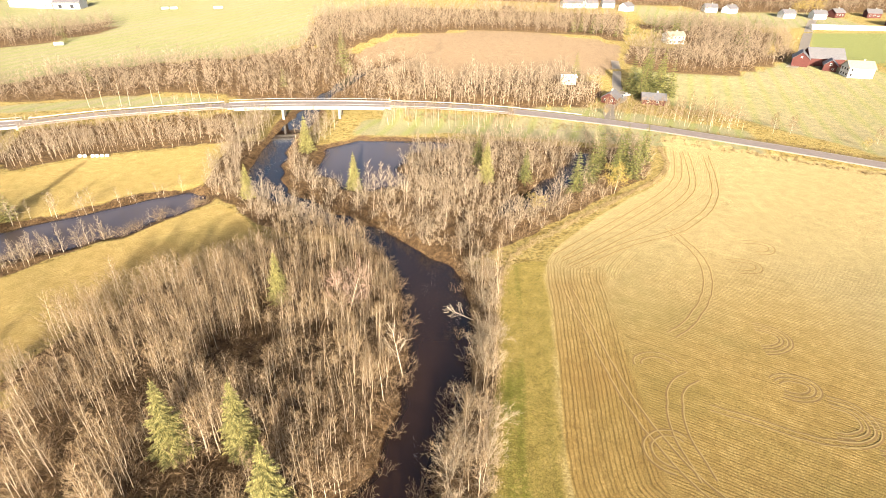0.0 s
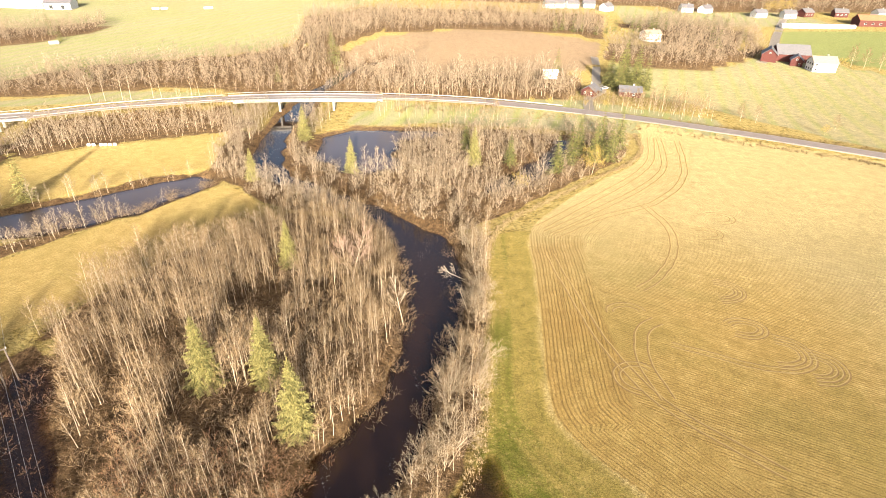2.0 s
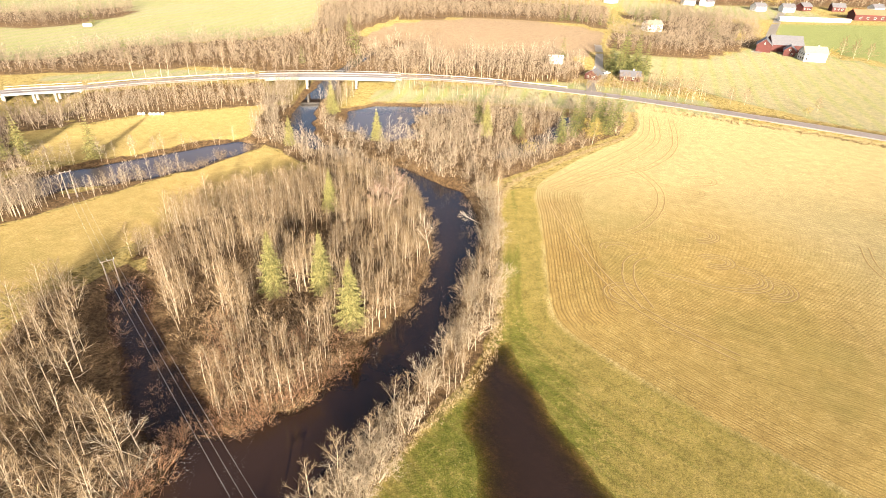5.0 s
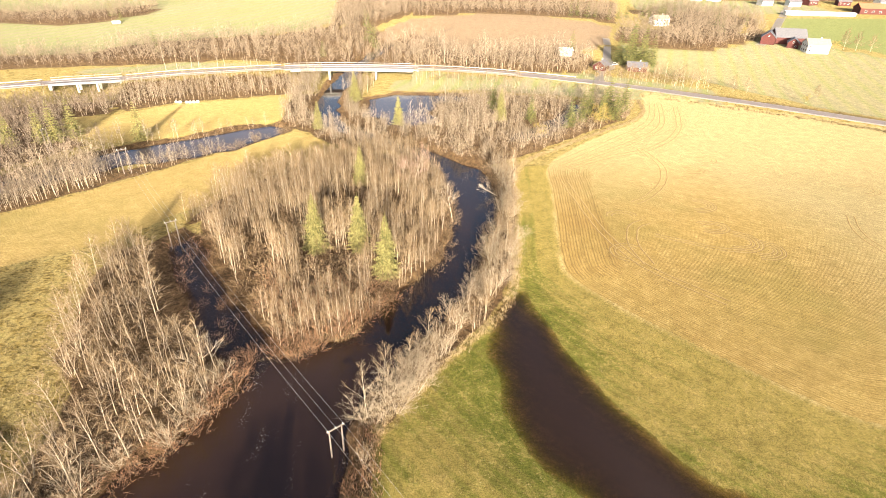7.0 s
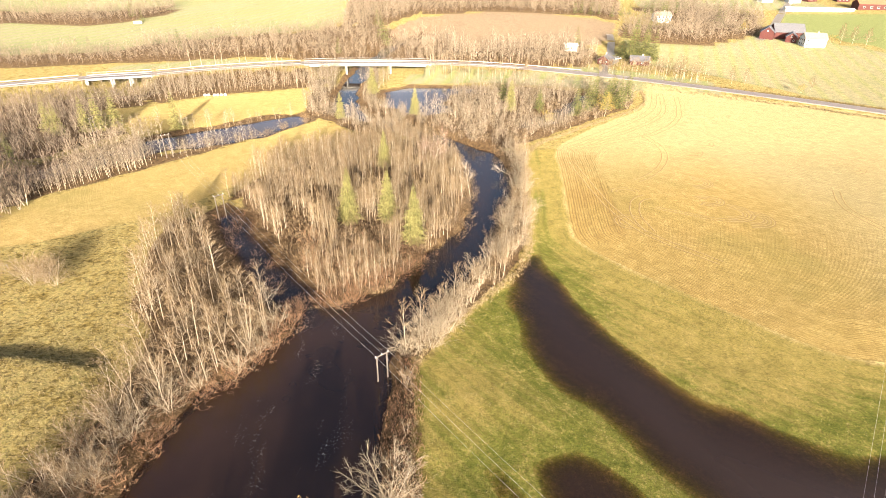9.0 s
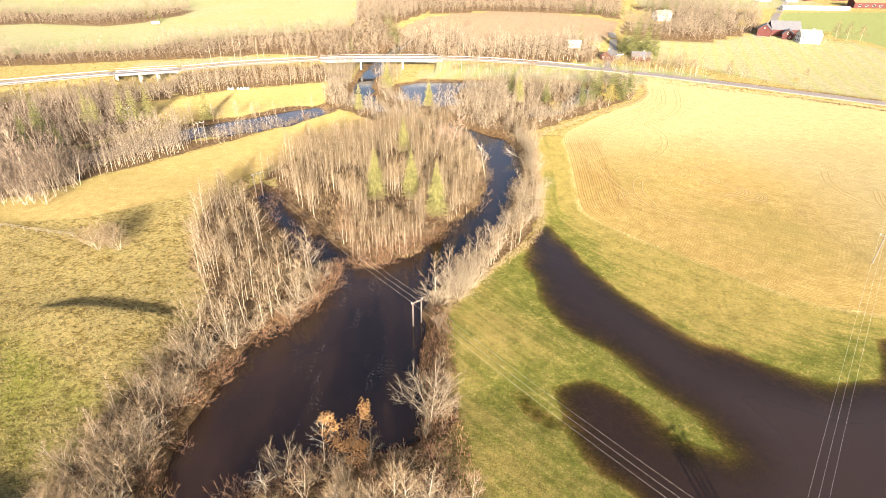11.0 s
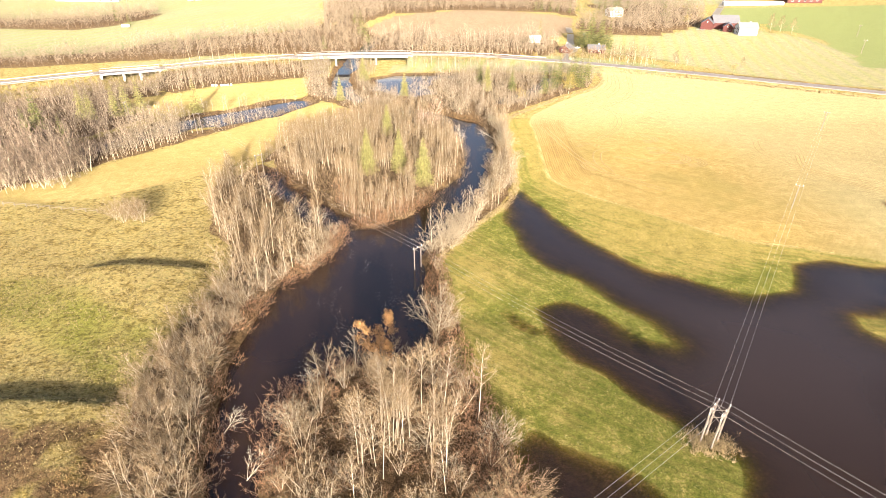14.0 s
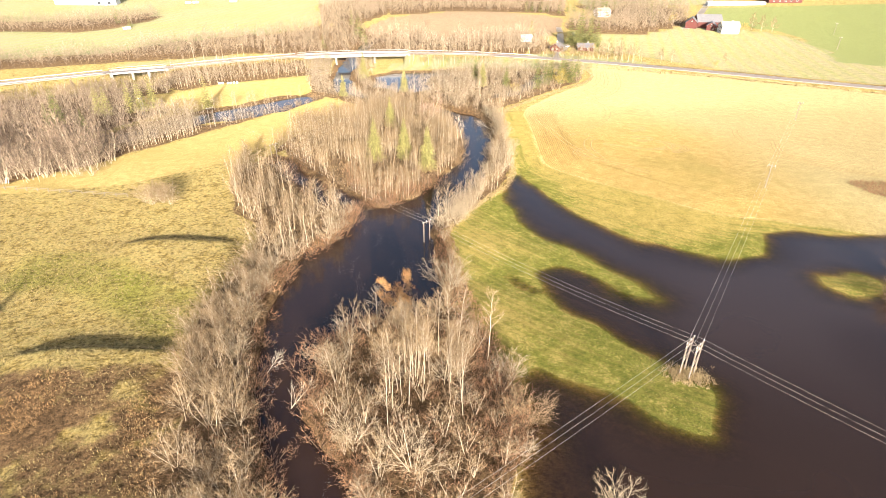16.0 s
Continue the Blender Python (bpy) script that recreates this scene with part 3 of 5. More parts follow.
# ---- ground and water ----
def spread_steps(fine0, fine1, gap, first, last):
    mid = list(np.arange(fine0, fine1 + 0.01, gap))
    up, down, s = [], [], gap
    while (up[-1] if up else fine1) < last:
        s = min(s * 1.07, 120)
        up.append((up[-1] if up else fine1) + s)
    s = gap
    while (down[-1] if down else fine0) > first:
        s = min(s * 1.09, 120)
        down.append((down[-1] if down else fine0) - s)
    return np.array(down[::-1] + mid + up)


def smooth_ring(pts, n=5):
    pts = np.array(pts, float)
    out = []
    for i in range(len(pts)):
        a, b, c, d = pts[i - 1], pts[i], pts[(i + 1) % len(pts)], pts[(i + 2) % len(pts)]
        for t in np.arange(n) / n:
            out.append(0.5 * (2 * b + (c - a) * t + (2 * a - 5 * b + 4 * c - d) * t * t + (3 * b - a - 3 * c + d) * t ** 3))
    return np.array(out)


def build_ground():
    xs, ys = spread_steps(-110, 110, 1.0, -2600, 2600), spread_steps(-92, 150, 1.0, -900, 3600)
    gx, gy = np.meshgrid(xs, ys)
    x, y = gx.ravel(), gy.ravel()
    z = terrain(x, y)
    p = np.stack([x, y], 1)
    w, h = len(xs), len(ys)
    i = (np.arange(h - 1)[:, None] * w + np.arange(w - 1)[None]).ravel()
    tris = np.concatenate([np.stack([i, i + 1, i + w + 1], 1), np.stack([i, i + w + 1, i + w], 1)])
    me = mesh_of("ground", np.stack([x, y, z], 1), tris, GROUND, True)
    q = wobbled(p, 4, 0.8)
    edge = signed(p, smooth_ring(STUBBLE_RIGHT))
    left, far = signed(p, smooth_ring(STUBBLE_LEFT)), signed(p, smooth_ring(STUBBLE_FAR))
    stubble = np.maximum.reduce([step(0.6, -0.6, edge), step(0.8, -0.8, left), step(1, -1, far), 0.42 * step(3, -3, signed(wobbled(p, 25, 5), EAST_FIELD))])
    # rows follow the field's edge on the headlands and in the strip beside the meadow, and run slanting further in
    strip = (x < 31 + 0.06 * (y - 70) + 1.5 * waves(p, 7)) & (y > 44) & (y < 106)
    rows = np.where((-edge < 13 + 4 * (y > 100)) & (x < 100), edge, (y + 0.53 * x) / 1.13 + 1.2 * waves(p, 30))
    rows = np.where(strip, 0.8 * edge, rows)
    rows = np.where(left < 3, left * 0.8, rows)
    rows = np.where(far < 3, far, rows)
    water = np.minimum.reduce([signed(q, k) for k in (RIVER, POND, POND_EAST, CREEK, SWAMP)])
    flood = signed(q, FLOOD)
    woods = np.minimum.reduce([signed(q, k) for k in LITTER])
    litter = np.maximum(step(0.8, -1.2, woods), step(4.5, 0.8, water) * 0.9)
    litter = np.maximum(litter, 0.85 * step(-43, -50, y) * step(-56, -62, x) * (0.15 + 0.75 * waves(p, 2.2) + 0.55 * waves(p, 8)))
    litter = np.where(stubble > 0.5, 0, litter)
    meadow = signed(q, MEADOW)
    green = step(1.0, -1.0, meadow) * (0.24 + 0.26 * step(16, 2, flood) + 0.8 * (waves(p, 14) - 0.5) + 0.5 * (waves(p, 4) - 0.5)) + 0.5 * step(6, 1, np.abs(edge + 2) - 1) * step(90, 130, y)
    green *= 0.3 + 0.7 * step(3, 8 + 6 * step(50, 20, y), edge)
    green += 0.28 * step(12, 1, np.abs(flood)) * step(1.0, -1.0, meadow)
    green = np.maximum(green, step(5, -4, signed(q, PASTURE_GREEN)) * (0.30 + 0.45 * waves(p, 12) + 0.3 * (waves(p, 4) - 0.4)))
    green = np.where(stubble > 0.5, (0.10 + 0.6 * step(50, 15, y) * (x > 0) + 0.4 * (x < -20)) * waves(p, 22), green)
    plough = step(1.5, -1.5, signed(q, PLOUGH))
    road_d, _ = road_at(p)
    pale = np.maximum.reduce([step(4, -4, signed(wobbled(p, 25, 5), k)) for k in PALE_FIELDS + [EAST_FIELD]])
    lawn = step(3, -3, signed(q, LAWN))
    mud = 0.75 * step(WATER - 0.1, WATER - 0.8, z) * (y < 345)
    tilled = step(1, -1, edge) * strip * step(108, 98, y) * step(42, 50, y) * (0.7 + 0.9 * (waves(p, 9) - 0.5))
    # painted haze, growing to the north and east across the right field
    hazed = np.clip(np.where(x < -20, 0.2, step(62, 125, y + 8 * (waves(p, 25) - 0.5)) + step(62, 110, x)), 0, 1)
    rim = step(1.3, 0.4, np.abs(edge + 0.4 + 0.8 * (waves(p, 5) - 0.5))) * (x < 120) * step(108, 100, y) * (0.65 + 0.6 * waves(p, 3))
    drilled = np.where(x < -20, 0.3, 1.0) * (1 - 0.5 * step(104, 116, y)) * (0.3 + 0.35 * step(125, 60, y) * step(10, 45, y) + 0.3 * strip + 0.2 * ((edge > -17) & (x < 100))) * (0.9 + 1.1 * waves(p, 10))
    for name, values in (("stubble", stubble), ("rows", rows), ("tilled", np.clip(tilled, 0, 1)), ("rim", rim), ("hazed", hazed), ("meadow", step(1, -1, meadow)), ("drilled", drilled),
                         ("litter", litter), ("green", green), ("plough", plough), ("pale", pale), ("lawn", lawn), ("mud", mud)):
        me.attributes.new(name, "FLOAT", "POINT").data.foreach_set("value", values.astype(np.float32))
    tagged(new("ground", me), "autumn fields, meadows and wooded river banks", "ground", kind="structure")


WOOD_MAIN = [(-74, 62), (-68, 86), (-52, 102), (-40, 116), (-22, 112), (-12, 98), (-9, 76), (-10, 60), (-12, 48), (-20, 33), (-28, 22), (-33, 16), (-40, 22), (-50, 35), (-60, 50), (-70, 64)]
WOOD_LEFT = [(-80, 32), (-83, 48), (-79, 53), (-74, 45), (-64, 31), (-56, 18.5), (-45, 12), (-45, 4), (-47, -1.5), (-54, -6), (-55.5, -13), (-62, -14), (-66, 6), (-73, 13)]
BANK_LEFT = [(-62, -11), (-55.5, -13), (-58, -27), (-56.5, -41), (-53, -58), (-46, -72), (-42, -112), (-60, -112), (-59, -72), (-62, -58), (-67, -44), (-68, -30), (-66, -18)]
ISLAND = [(-43, -42), (-38.5, -38.5), (-29, -34), (-20, -31), (-14.5, -38), (-11, -50), (-8.5, -62), (-14, -72), (-24, -112), (-32, -78), (-42.5, -59)]
BANK_RIGHT = [(-21, 2), (-13.2, 18.5), (-5.8, 32), (-1, 44), (1.6, 55), (4.2, 69), (6, 80), (6.5, 92), (4, 104), (12, 106), (9.8, 90), (8.4, 70), (7, 56), (5.2, 43), (0.5, 31.5), (-9, 16), (-17, 2)]
BANK_SOUTH = [(-20.4, -29), (-20.2, -22), (-21.2, -10), (-21.5, 2), (-18, 0), (-17, -14), (-15.5, -26), (-17, -30)]
PENINSULA = [(3, 105), (-12, 118), (-28, 129), (-47, 146), (-53, 162), (-56, 188), (-48, 186), (-46, 160), (-31, 145), (-11, 148), (-17, 165), (-13, 178), (0, 187), (14, 192), (36, 190), (52, 188),
             (70, 190), (66, 172), (60, 160), (44, 144), (28, 128), (15, 115)]
BANK_WEST = [(-20, 115), (-31, 123), (-44, 134), (-63, 150), (-68, 163), (-68, 186), (-78, 186), (-77, 162), (-73, 144), (-61, 133), (-49, 121), (-38, 117)]
CREEK_NEAR = [(-67, 132), (-78, 118), (-87, 109), (-97, 102), (-108, 92), (-122, 73), (-138, 62), (-138, 52), (-128, 55), (-119, 65), (-100, 88), (-85, 108), (-69, 128)]
CREEK_WEST = [(-107, 94), (-101, 89), (-119, 65), (-128, 54), (-140, 46), (-178, 40), (-178, 57), (-138, 64), (-122, 80), (-112, 95)]
CREEK_FAR = [(-126, 116), (-110, 121), (-98, 129), (-88, 138), (-75, 145), (-72, 142), (-88, 132), (-100, 124), (-112, 115), (-126, 108)]
WOOD_WEST = [(-250, 26), (-175, 28), (-150, 36), (-124, 40), (-121, 56), (-132, 62), (-150, 58), (-190, 60), (-250, 60)]
WOOD_FARWEST = [(-260, 84), (-190, 84), (-165, 80), (-142, 88), (-128, 115), (-142, 122), (-152, 140), (-138, 150), (-150, 164), (-170, 158), (-235, 118), (-260, 100)]
WOOD_BRIDGE = [(-150, 165), (-136, 152), (-121, 166), (-97, 176), (-79, 184), (-72, 196), (-86, 205), (-128, 191), (-150, 179)]
FAR_BAND = [(-330, 180), (-194, 224), (-152, 238), (-123, 248), (-103, 243), (-70, 240), (-30, 238), (-32, 270), (-50, 308), (-66, 336), (-94, 352), (-116, 323), (-158, 306), (-195, 284), (-214, 254), (-330, 215)]
FAR_ROAD = [(-28, 236), (4, 238), (30, 236), (56, 240), (66, 252), (74, 276), (55, 288), (0, 274), (-40, 300)]
FAR_GULLY = [(-66, 338), (-94, 354), (-112, 462), (-85, 500), (-40, 512), (-44, 388)]
FAR_PLOUGH = [(-40, 380), (20, 410), (77, 408), (113, 390), (142, 505), (47, 530), (-50, 505)]
FAR_RIGHT = [(92, 312), (115, 305), (153, 308), (197, 343), (206, 352), (250, 444), (205, 480), (139, 462), (158, 412), (158, 380), (115, 378)]
FAR_HEDGE = [(-272, 332), (-250, 352), (-236, 391), (-259, 434), (-278, 398), (-306, 381), (-420, 360), (-420, 305)]
FAR_TOP = [(-60, 575), (60, 570), (160, 565), (260, 548), (330, 535), (480, 520), (640, 520), (640, 700), (300, 720), (-60, 720)]
COTTAGE_ROW = [(50, 226), (62, 224), (112, 208), (118, 222), (88, 236), (60, 240)]
VERGE_ROW = [(-26, 205), (26, 206), (26, 211.5), (-26, 211.5)]
EAST_FIELD = [(116, 236), (92, 250), (95, 308), (153, 306), (200, 342), (240, 330), (262, 300), (250, 236), (234, 208), (256, 188), (330, 186), (420, 60), (300, 92), (200, 152), (150, 188)]
PALE_FIELDS = [[(-42, 195), (0, 197), (70, 190), (112, 180), (112, 192), (66, 206), (24, 214), (-40, 214)],
               [(-30, 224), (24, 225), (66, 218), (118, 200), (118, 212), (62, 238), (-28, 238)],
               [(-700, 200), (-330, 216), (-200, 262), (-158, 308), (-116, 326), (-96, 356), (-114, 462), (-86, 505), (-60, 580), (-200, 900), (-900, 900)],
               [(-190, 208), (-150, 218), (-104, 232), (-104, 242), (-152, 236), (-194, 222)],
               [(150, 470), (330, 470), (330, 530), (160, 560)]]
SWAMP_EDGE = [(-40, 8), (-54, 14), (-66, 30), (-78, 52), (-73, 62), (-62, 56), (-48, 36), (-36, 18)]
LITTER = [SWAMP_EDGE, FAR_BAND, FAR_ROAD, FAR_GULLY, FAR_PLOUGH, FAR_RIGHT, FAR_HEDGE, FAR_TOP, WOOD_MAIN, WOOD_LEFT, BANK_LEFT, ISLAND, BANK_RIGHT, BANK_SOUTH, PENINSULA, BANK_WEST, CREEK_NEAR, CREEK_WEST, WOOD_WEST, WOOD_FARWEST, WOOD_BRIDGE]
MEADOW = [(9, 105), (22, 108), (20.7, 90), (17.8, 58), (17.5, 48), (25.5, 35), (40, 19.5), (57, 6.5), (77, 0), (89, -5), (130, -24), (220, -62), (220, -160), (-4, -160), (-6, -66), (-14, -38), (-16, -23), (-18, -2), (-10, 14), (2, 28), (6, 42), (8, 68)]
PASTURE_GREEN = [(-114, -5), (-100, -6), (-82, -17), (-67, -26), (-66, -39), (-76, -38), (-86, -30), (-104, -21), (-114, -21)]
LAWN = [(232, 372), (262, 436), (295, 446), (640, 440), (640, 190), (252, 190), (232, 206), (250, 236), (264, 306), (250, 345)]
build_ground()



def build_water():
    xs, ys = np.arange(-200, 201, 1.6), np.arange(-200, 346, 1.6)
    gx, gy = np.meshgrid(xs, ys)
    x, y = gx.ravel(), gy.ravel()
    deep = WATER - terrain(x, y)
    w, h = len(xs), len(ys)
    i = (np.arange(h - 1)[:, None] * w + np.arange(w - 1)[None]).ravel()
    wet = np.maximum.reduce([deep[i], deep[i + 1], deep[i + w], deep[i + w + 1]]) > -0.05
    i = i[wet]
    tris = np.concatenate([np.stack([i, i + 1, i + w + 1], 1), np.stack([i, i + w + 1, i + w], 1)])
    used, back = np.unique(tris, return_inverse=True)
    me = mesh_of("water", np.stack([x, y, x * 0 + WATER], 1)[used], back.reshape(-1, 3), WATERS, True)
    p = np.stack([x, y], 1)[used]
    silt = np.maximum(step(6, -6, signed(p, FLOOD)), step(3, -3, np.minimum(signed(p, POND), signed(p, CREEK))))
    # pond and creek take the painted sky reflection fully, the flood faintly with silt
    sky_silt = step(4, -4, np.minimum(signed(p, POND), signed(p, CREEK)))
    sky_silt = np.maximum(sky_silt, 0.14 * step(2, -8, signed(p, FLOOD)) * step(-62, -28, p[:, 1] + 0.15 * p[:, 0]) * step(8, 30, p[:, 0]) * step(0.25, 0.75, waves(p, 22)))
    for name, values in (("depth", np.maximum(deep[used], 0)), ("silt", silt), ("sky_silt", sky_silt)):
        me.attributes.new(name, "FLOAT", "POINT").data.foreach_set("value", values.astype(np.float32))
    tagged(new("water", me), "brown flood water of a slow river", "water", kind="structure")


build_water()

# ---- road and bridges ----
def smooth_line(pts, gap=2.0):
    pts = np.array(pts, float)
    out = []
    for i in range(len(pts) - 1):
        a, b, c, d = pts[max(i - 1, 0)], pts[i], pts[i + 1], pts[min(i + 2, len(pts) - 1)]
        n = max(2, int(np.linalg.norm(c - b) / gap))
        for t in np.arange(n) / n:
            out.append(0.5 * (2 * b + (c - a) * t + (2 * a - 5 * b + 4 * c - d) * t * t + (3 * b - a - 3 * c + d) * t ** 3))
    out.append(pts[-1])
    return np.array(out)


LINE = smooth_line(ROAD)
WAY = np.gradient(LINE[:, :2], axis=0)
WAY /= np.linalg.norm(WAY, axis=1)[:, None]
SIDE = np.stack([-WAY[:, 1], WAY[:, 0]], 1)


def ribbon(profile, a=0, b=None, closed=True):
    """A strip along the road from a cross-section of (across, up)."""
    b = len(LINE) if b is None else b
    bm = bmesh.new()
    rings = [[bm.verts.new((*(LINE[i, :2] + SIDE[i] * s), LINE[i, 2] + u)) for s, u in profile] for i in range(a, b)]
    n = len(profile)
    for r, q in zip(rings, rings[1:]):
        for k in range(n if closed else n - 1):
            bm.faces.new((r[k], r[(k + 1) % n], q[(k + 1) % n], q[k]))
    if closed:
        bm.faces.new(rings[0][::-1])
        bm.faces.new(rings[-1])
    bmesh.ops.recalc_face_normals(bm, faces=bm.faces)
    return bm


def at_x(x):
    return int(np.argmin(np.abs(LINE[:, 0] - x)))


road = tagged(part("road", ribbon([(-3.6, -0.35), (-3.6, 0), (3.6, 0), (3.6, -0.35)]), ASPHALT), "grey two-lane asphalt country road", "road", kind="structure")
for s in (-3.15, 3.15):
    part("edge_line", ribbon([(s - 0.07, 0.004), (s + 0.07, 0.004)], closed=False), RAIL, road, "white edge line")


def bridge(name, x0, x1, piers, label, deep):
    a, b = at_x(x0), at_x(x1) + 1
    root = tagged(new(name), label, "bridge", kind="structure")
    part("deck", ribbon([(-4.6, -0.06), (-4.6, -0.4), (-3.2, -0.5), (3.2, -0.5), (4.6, -0.4), (4.6, -0.06), (3.62, -0.06), (3.62, -0.34), (-3.62, -0.34), (-3.62, -0.06)], a, b), CONCRETE, root)
    for s in (-1, 1):
        part("girder", ribbon([(s * 3.1, -0.5), (s * 3.5, -0.5), (s * 3.5, -0.5 - deep), (s * 3.1, -0.5 - deep)], a, b), CONCRETE, root)
        part("edge_beam", ribbon([(s * 4.25, -0.05), (s * 4.65, -0.05), (s * 4.65, 0.22), (s * 4.25, 0.22)], a, b), CONCRETE, root, "pale concrete edge beam")
        rail = part("railing", ribbon([(s * 4.42, 0.95), (s * 4.5, 0.95), (s * 4.5, 1.1), (s * 4.42, 1.1)], a, b), STEEL, root, "galvanised railing")
        bm = bmesh.new()
        for i in range(a, b, 1):
            m = Matrix.Translation((*(LINE[i, :2] + SIDE[i] * s * 4.46), LINE[i, 2] + 0.63)) @ Matrix.Diagonal((0.07, 0.07, 0.68, 1))
            bmesh.ops.create_cube(bm, size=1, matrix=m)
        part("railing_posts", bm, STEEL, rail)
    for x in piers:
        i = at_x(x)
        for s in (-2.6, 2.6):
            c = LINE[i, :2] + SIDE[i] * s
            low = min(height(*c), WATER - 1)
            top = LINE[i, 2] - 0.5 - deep
            bm = bmesh.new()
            bmesh.ops.create_cone(bm, segments=14, radius1=0.55, radius2=0.5, depth=top - low, cap_ends=True, matrix=Matrix.Translation((*c, (top + low) / 2)))
            part("pier", bm, CONCRETE, root)
    for x in (x0, x1):
        i = at_x(x)
        bm = bmesh.new()
        a2 = math.atan2(WAY[i, 1], WAY[i, 0])
        bmesh.ops.create_cube(bm, size=1, matrix=Matrix.Translation((LINE[i, 0], LINE[i, 1], LINE[i, 2] - 2.6)) @ Matrix.Rotation(a2, 4, "Z") @ Matrix.Diagonal((1.2, 9.0, 4.2, 1)))
        part("abutment", bm, CONCRETE, root)


bridge("road_bridge", -88, -26, (-68, -46), "pale concrete girder bridge over the river", 0.9)
bridge("creek_bridge", -177, -153, (-168, -161), "short concrete bridge over the creek", 0.4)



def guard_rail(x0, x1, s):
    """A steel guard rail on posts beside the road."""
    a, b = at_x(x0), at_x(x1)
    root = tagged(new("guard_rail"), "pale galvanised steel guard rail beside the road", "guard rail", "guard rails")
    part("beam", ribbon([(s * 3.95, 0.42), (s * 4.02, 0.47), (s * 3.95, 0.57), (s * 4.02, 0.67), (s * 3.95, 0.74), (s * 3.9, 0.74), (s * 3.9, 0.42)], a, b), RAIL, root)
    bm = bmesh.new()
    for i in range(a, b, 2):
        bmesh.ops.create_cube(bm, size=1, matrix=Matrix.Translation((*(LINE[i, :2] + SIDE[i] * s * 4.08), LINE[i, 2] + 0.2)) @ Matrix.Diagonal((0.1, 0.1, 1.0, 1)))
    tagged(part("posts", bm, STEEL, root), kind="stuff")


for x0, x1, s in ((-330, -178, -1), (-330, -178, 1), (-152, -89, -1), (-152, -89, 1), (-25, 24, -1), (-25, 52, 1)):
    guard_rail(x0, x1, s)

# ---- trees ----
rng = np.random.RandomState(11)
TALL = [bare_tree(rng, rng.uniform(9.5, 12), rng.uniform(2.1, 2.7), 1, 0.36, 19, 6, 6, 1.1, 0.06, 0.028) for _ in range(6)]
SLIM = [bare_tree(rng, rng.uniform(9.5, 12), rng.uniform(2.0, 2.7), 1, 0.36, 15, 5, 5, 0.85, 0.07, 0.036, 4, False, 0.16, 0.45) for _ in range(8)]
CLUMP = [bare_tree(rng, rng.uniform(8.5, 10.5), rng.uniform(2.1, 2.7), 4, 0.22, 12, 6, 6, 1.0, 0.06, 0.026, 4, True, 0.2) for _ in range(5)]
BROAD = [bare_tree(rng, rng.uniform(6.5, 7.5), rng.uniform(2.3, 2.9), 6, 0.14, 13, 6, 6, 1.2, 0.12, 0.027, 4, True, 0.42) for _ in range(4)]
SHRUB = [bare_tree(rng, rng.uniform(2.8, 4.0), rng.uniform(1.3, 1.8), 5, 0.08, 7, 3, 4, 1.0, 0.2, 0.038, 3, False, 0.4) for _ in range(4)]
MID = [bare_tree(rng, rng.uniform(9.5, 12), rng.uniform(2.2, 3.0), 1, 0.24, 13, 4, 3, 0.8, 0.07, 0.085, 3, False, 0.16, 0.4) for _ in range(6)]
ROUND = [bare_tree(rng, rng.uniform(8, 10), rng.uniform(2.4, 3.0), 4, 0.1, 9, 4, 3, 0.75, 0.1, 0.075, 3, False, 0.3, 0.1) for _ in range(5)]
FAR = [bare_tree(rng, rng.uniform(9.5, 12), rng.uniform(2.4, 3.2), 1, 0.22, 11, 4, 2, 0.85, 0.08, 0.105, 3, False, 0.16, 0.4) for _ in range(6)]
DISTANT = [bare_tree(rng, rng.uniform(9, 12), rng.uniform(2.8, 3.7), 1, 0.16, 9, 3, 2, 0.9, 0.07, 0.19, 3, False, 0.16, 0.3) for _ in range(6)]
SPRUCES = [spruce(rng, 13.5, 3.1, 26, 10, 20) for _ in range(3)]
SPRUCES_MID = [spruce(rng, 13.5, 3.2, 17, 8, 8) for _ in range(3)]
SPRUCES_FAR = [spruce(rng, 13.5, 3.4, 13, 7, 6) for _ in range(2)]
tall_kinds = [tree_kind("bare_tree", k, BARK, TWIGS) for k in TALL]
clump_kinds = [tree_kind("bare_tree", k, BARK, TWIGS) for k in CLUMP]
shrub_kinds = [tree_kind("bare_shrub", k, BARK_DARK, TWIGS_RED) for k in SHRUB]
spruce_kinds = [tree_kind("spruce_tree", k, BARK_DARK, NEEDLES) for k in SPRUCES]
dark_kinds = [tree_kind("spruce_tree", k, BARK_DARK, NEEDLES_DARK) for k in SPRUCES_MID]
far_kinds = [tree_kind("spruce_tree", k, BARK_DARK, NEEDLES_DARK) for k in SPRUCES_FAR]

pale_kinds = [tree_kind("bare_tree", k, BARK, TWIGS_WHITE) for k in CLUMP[:3]]
grey_kinds = [tree_kind("bare_tree", k, BARK, TWIGS) for k in BROAD[:2]]
broad_kinds = [tree_kind("bare_tree", k, BARK, TWIGS_WHITE) for k in BROAD]
SPRUCE_SPOTS = ((-38.2, 51.5, 1.06), (-28.6, 52.3, 1.02), (-21.4, 42.5, 1.05), (-34, 89, 0.85), (-28.8, 147.4, 0.9), (-56.9, 137.6, 0.75), (10, 154, 0.95), (-50, 176, 0.95))
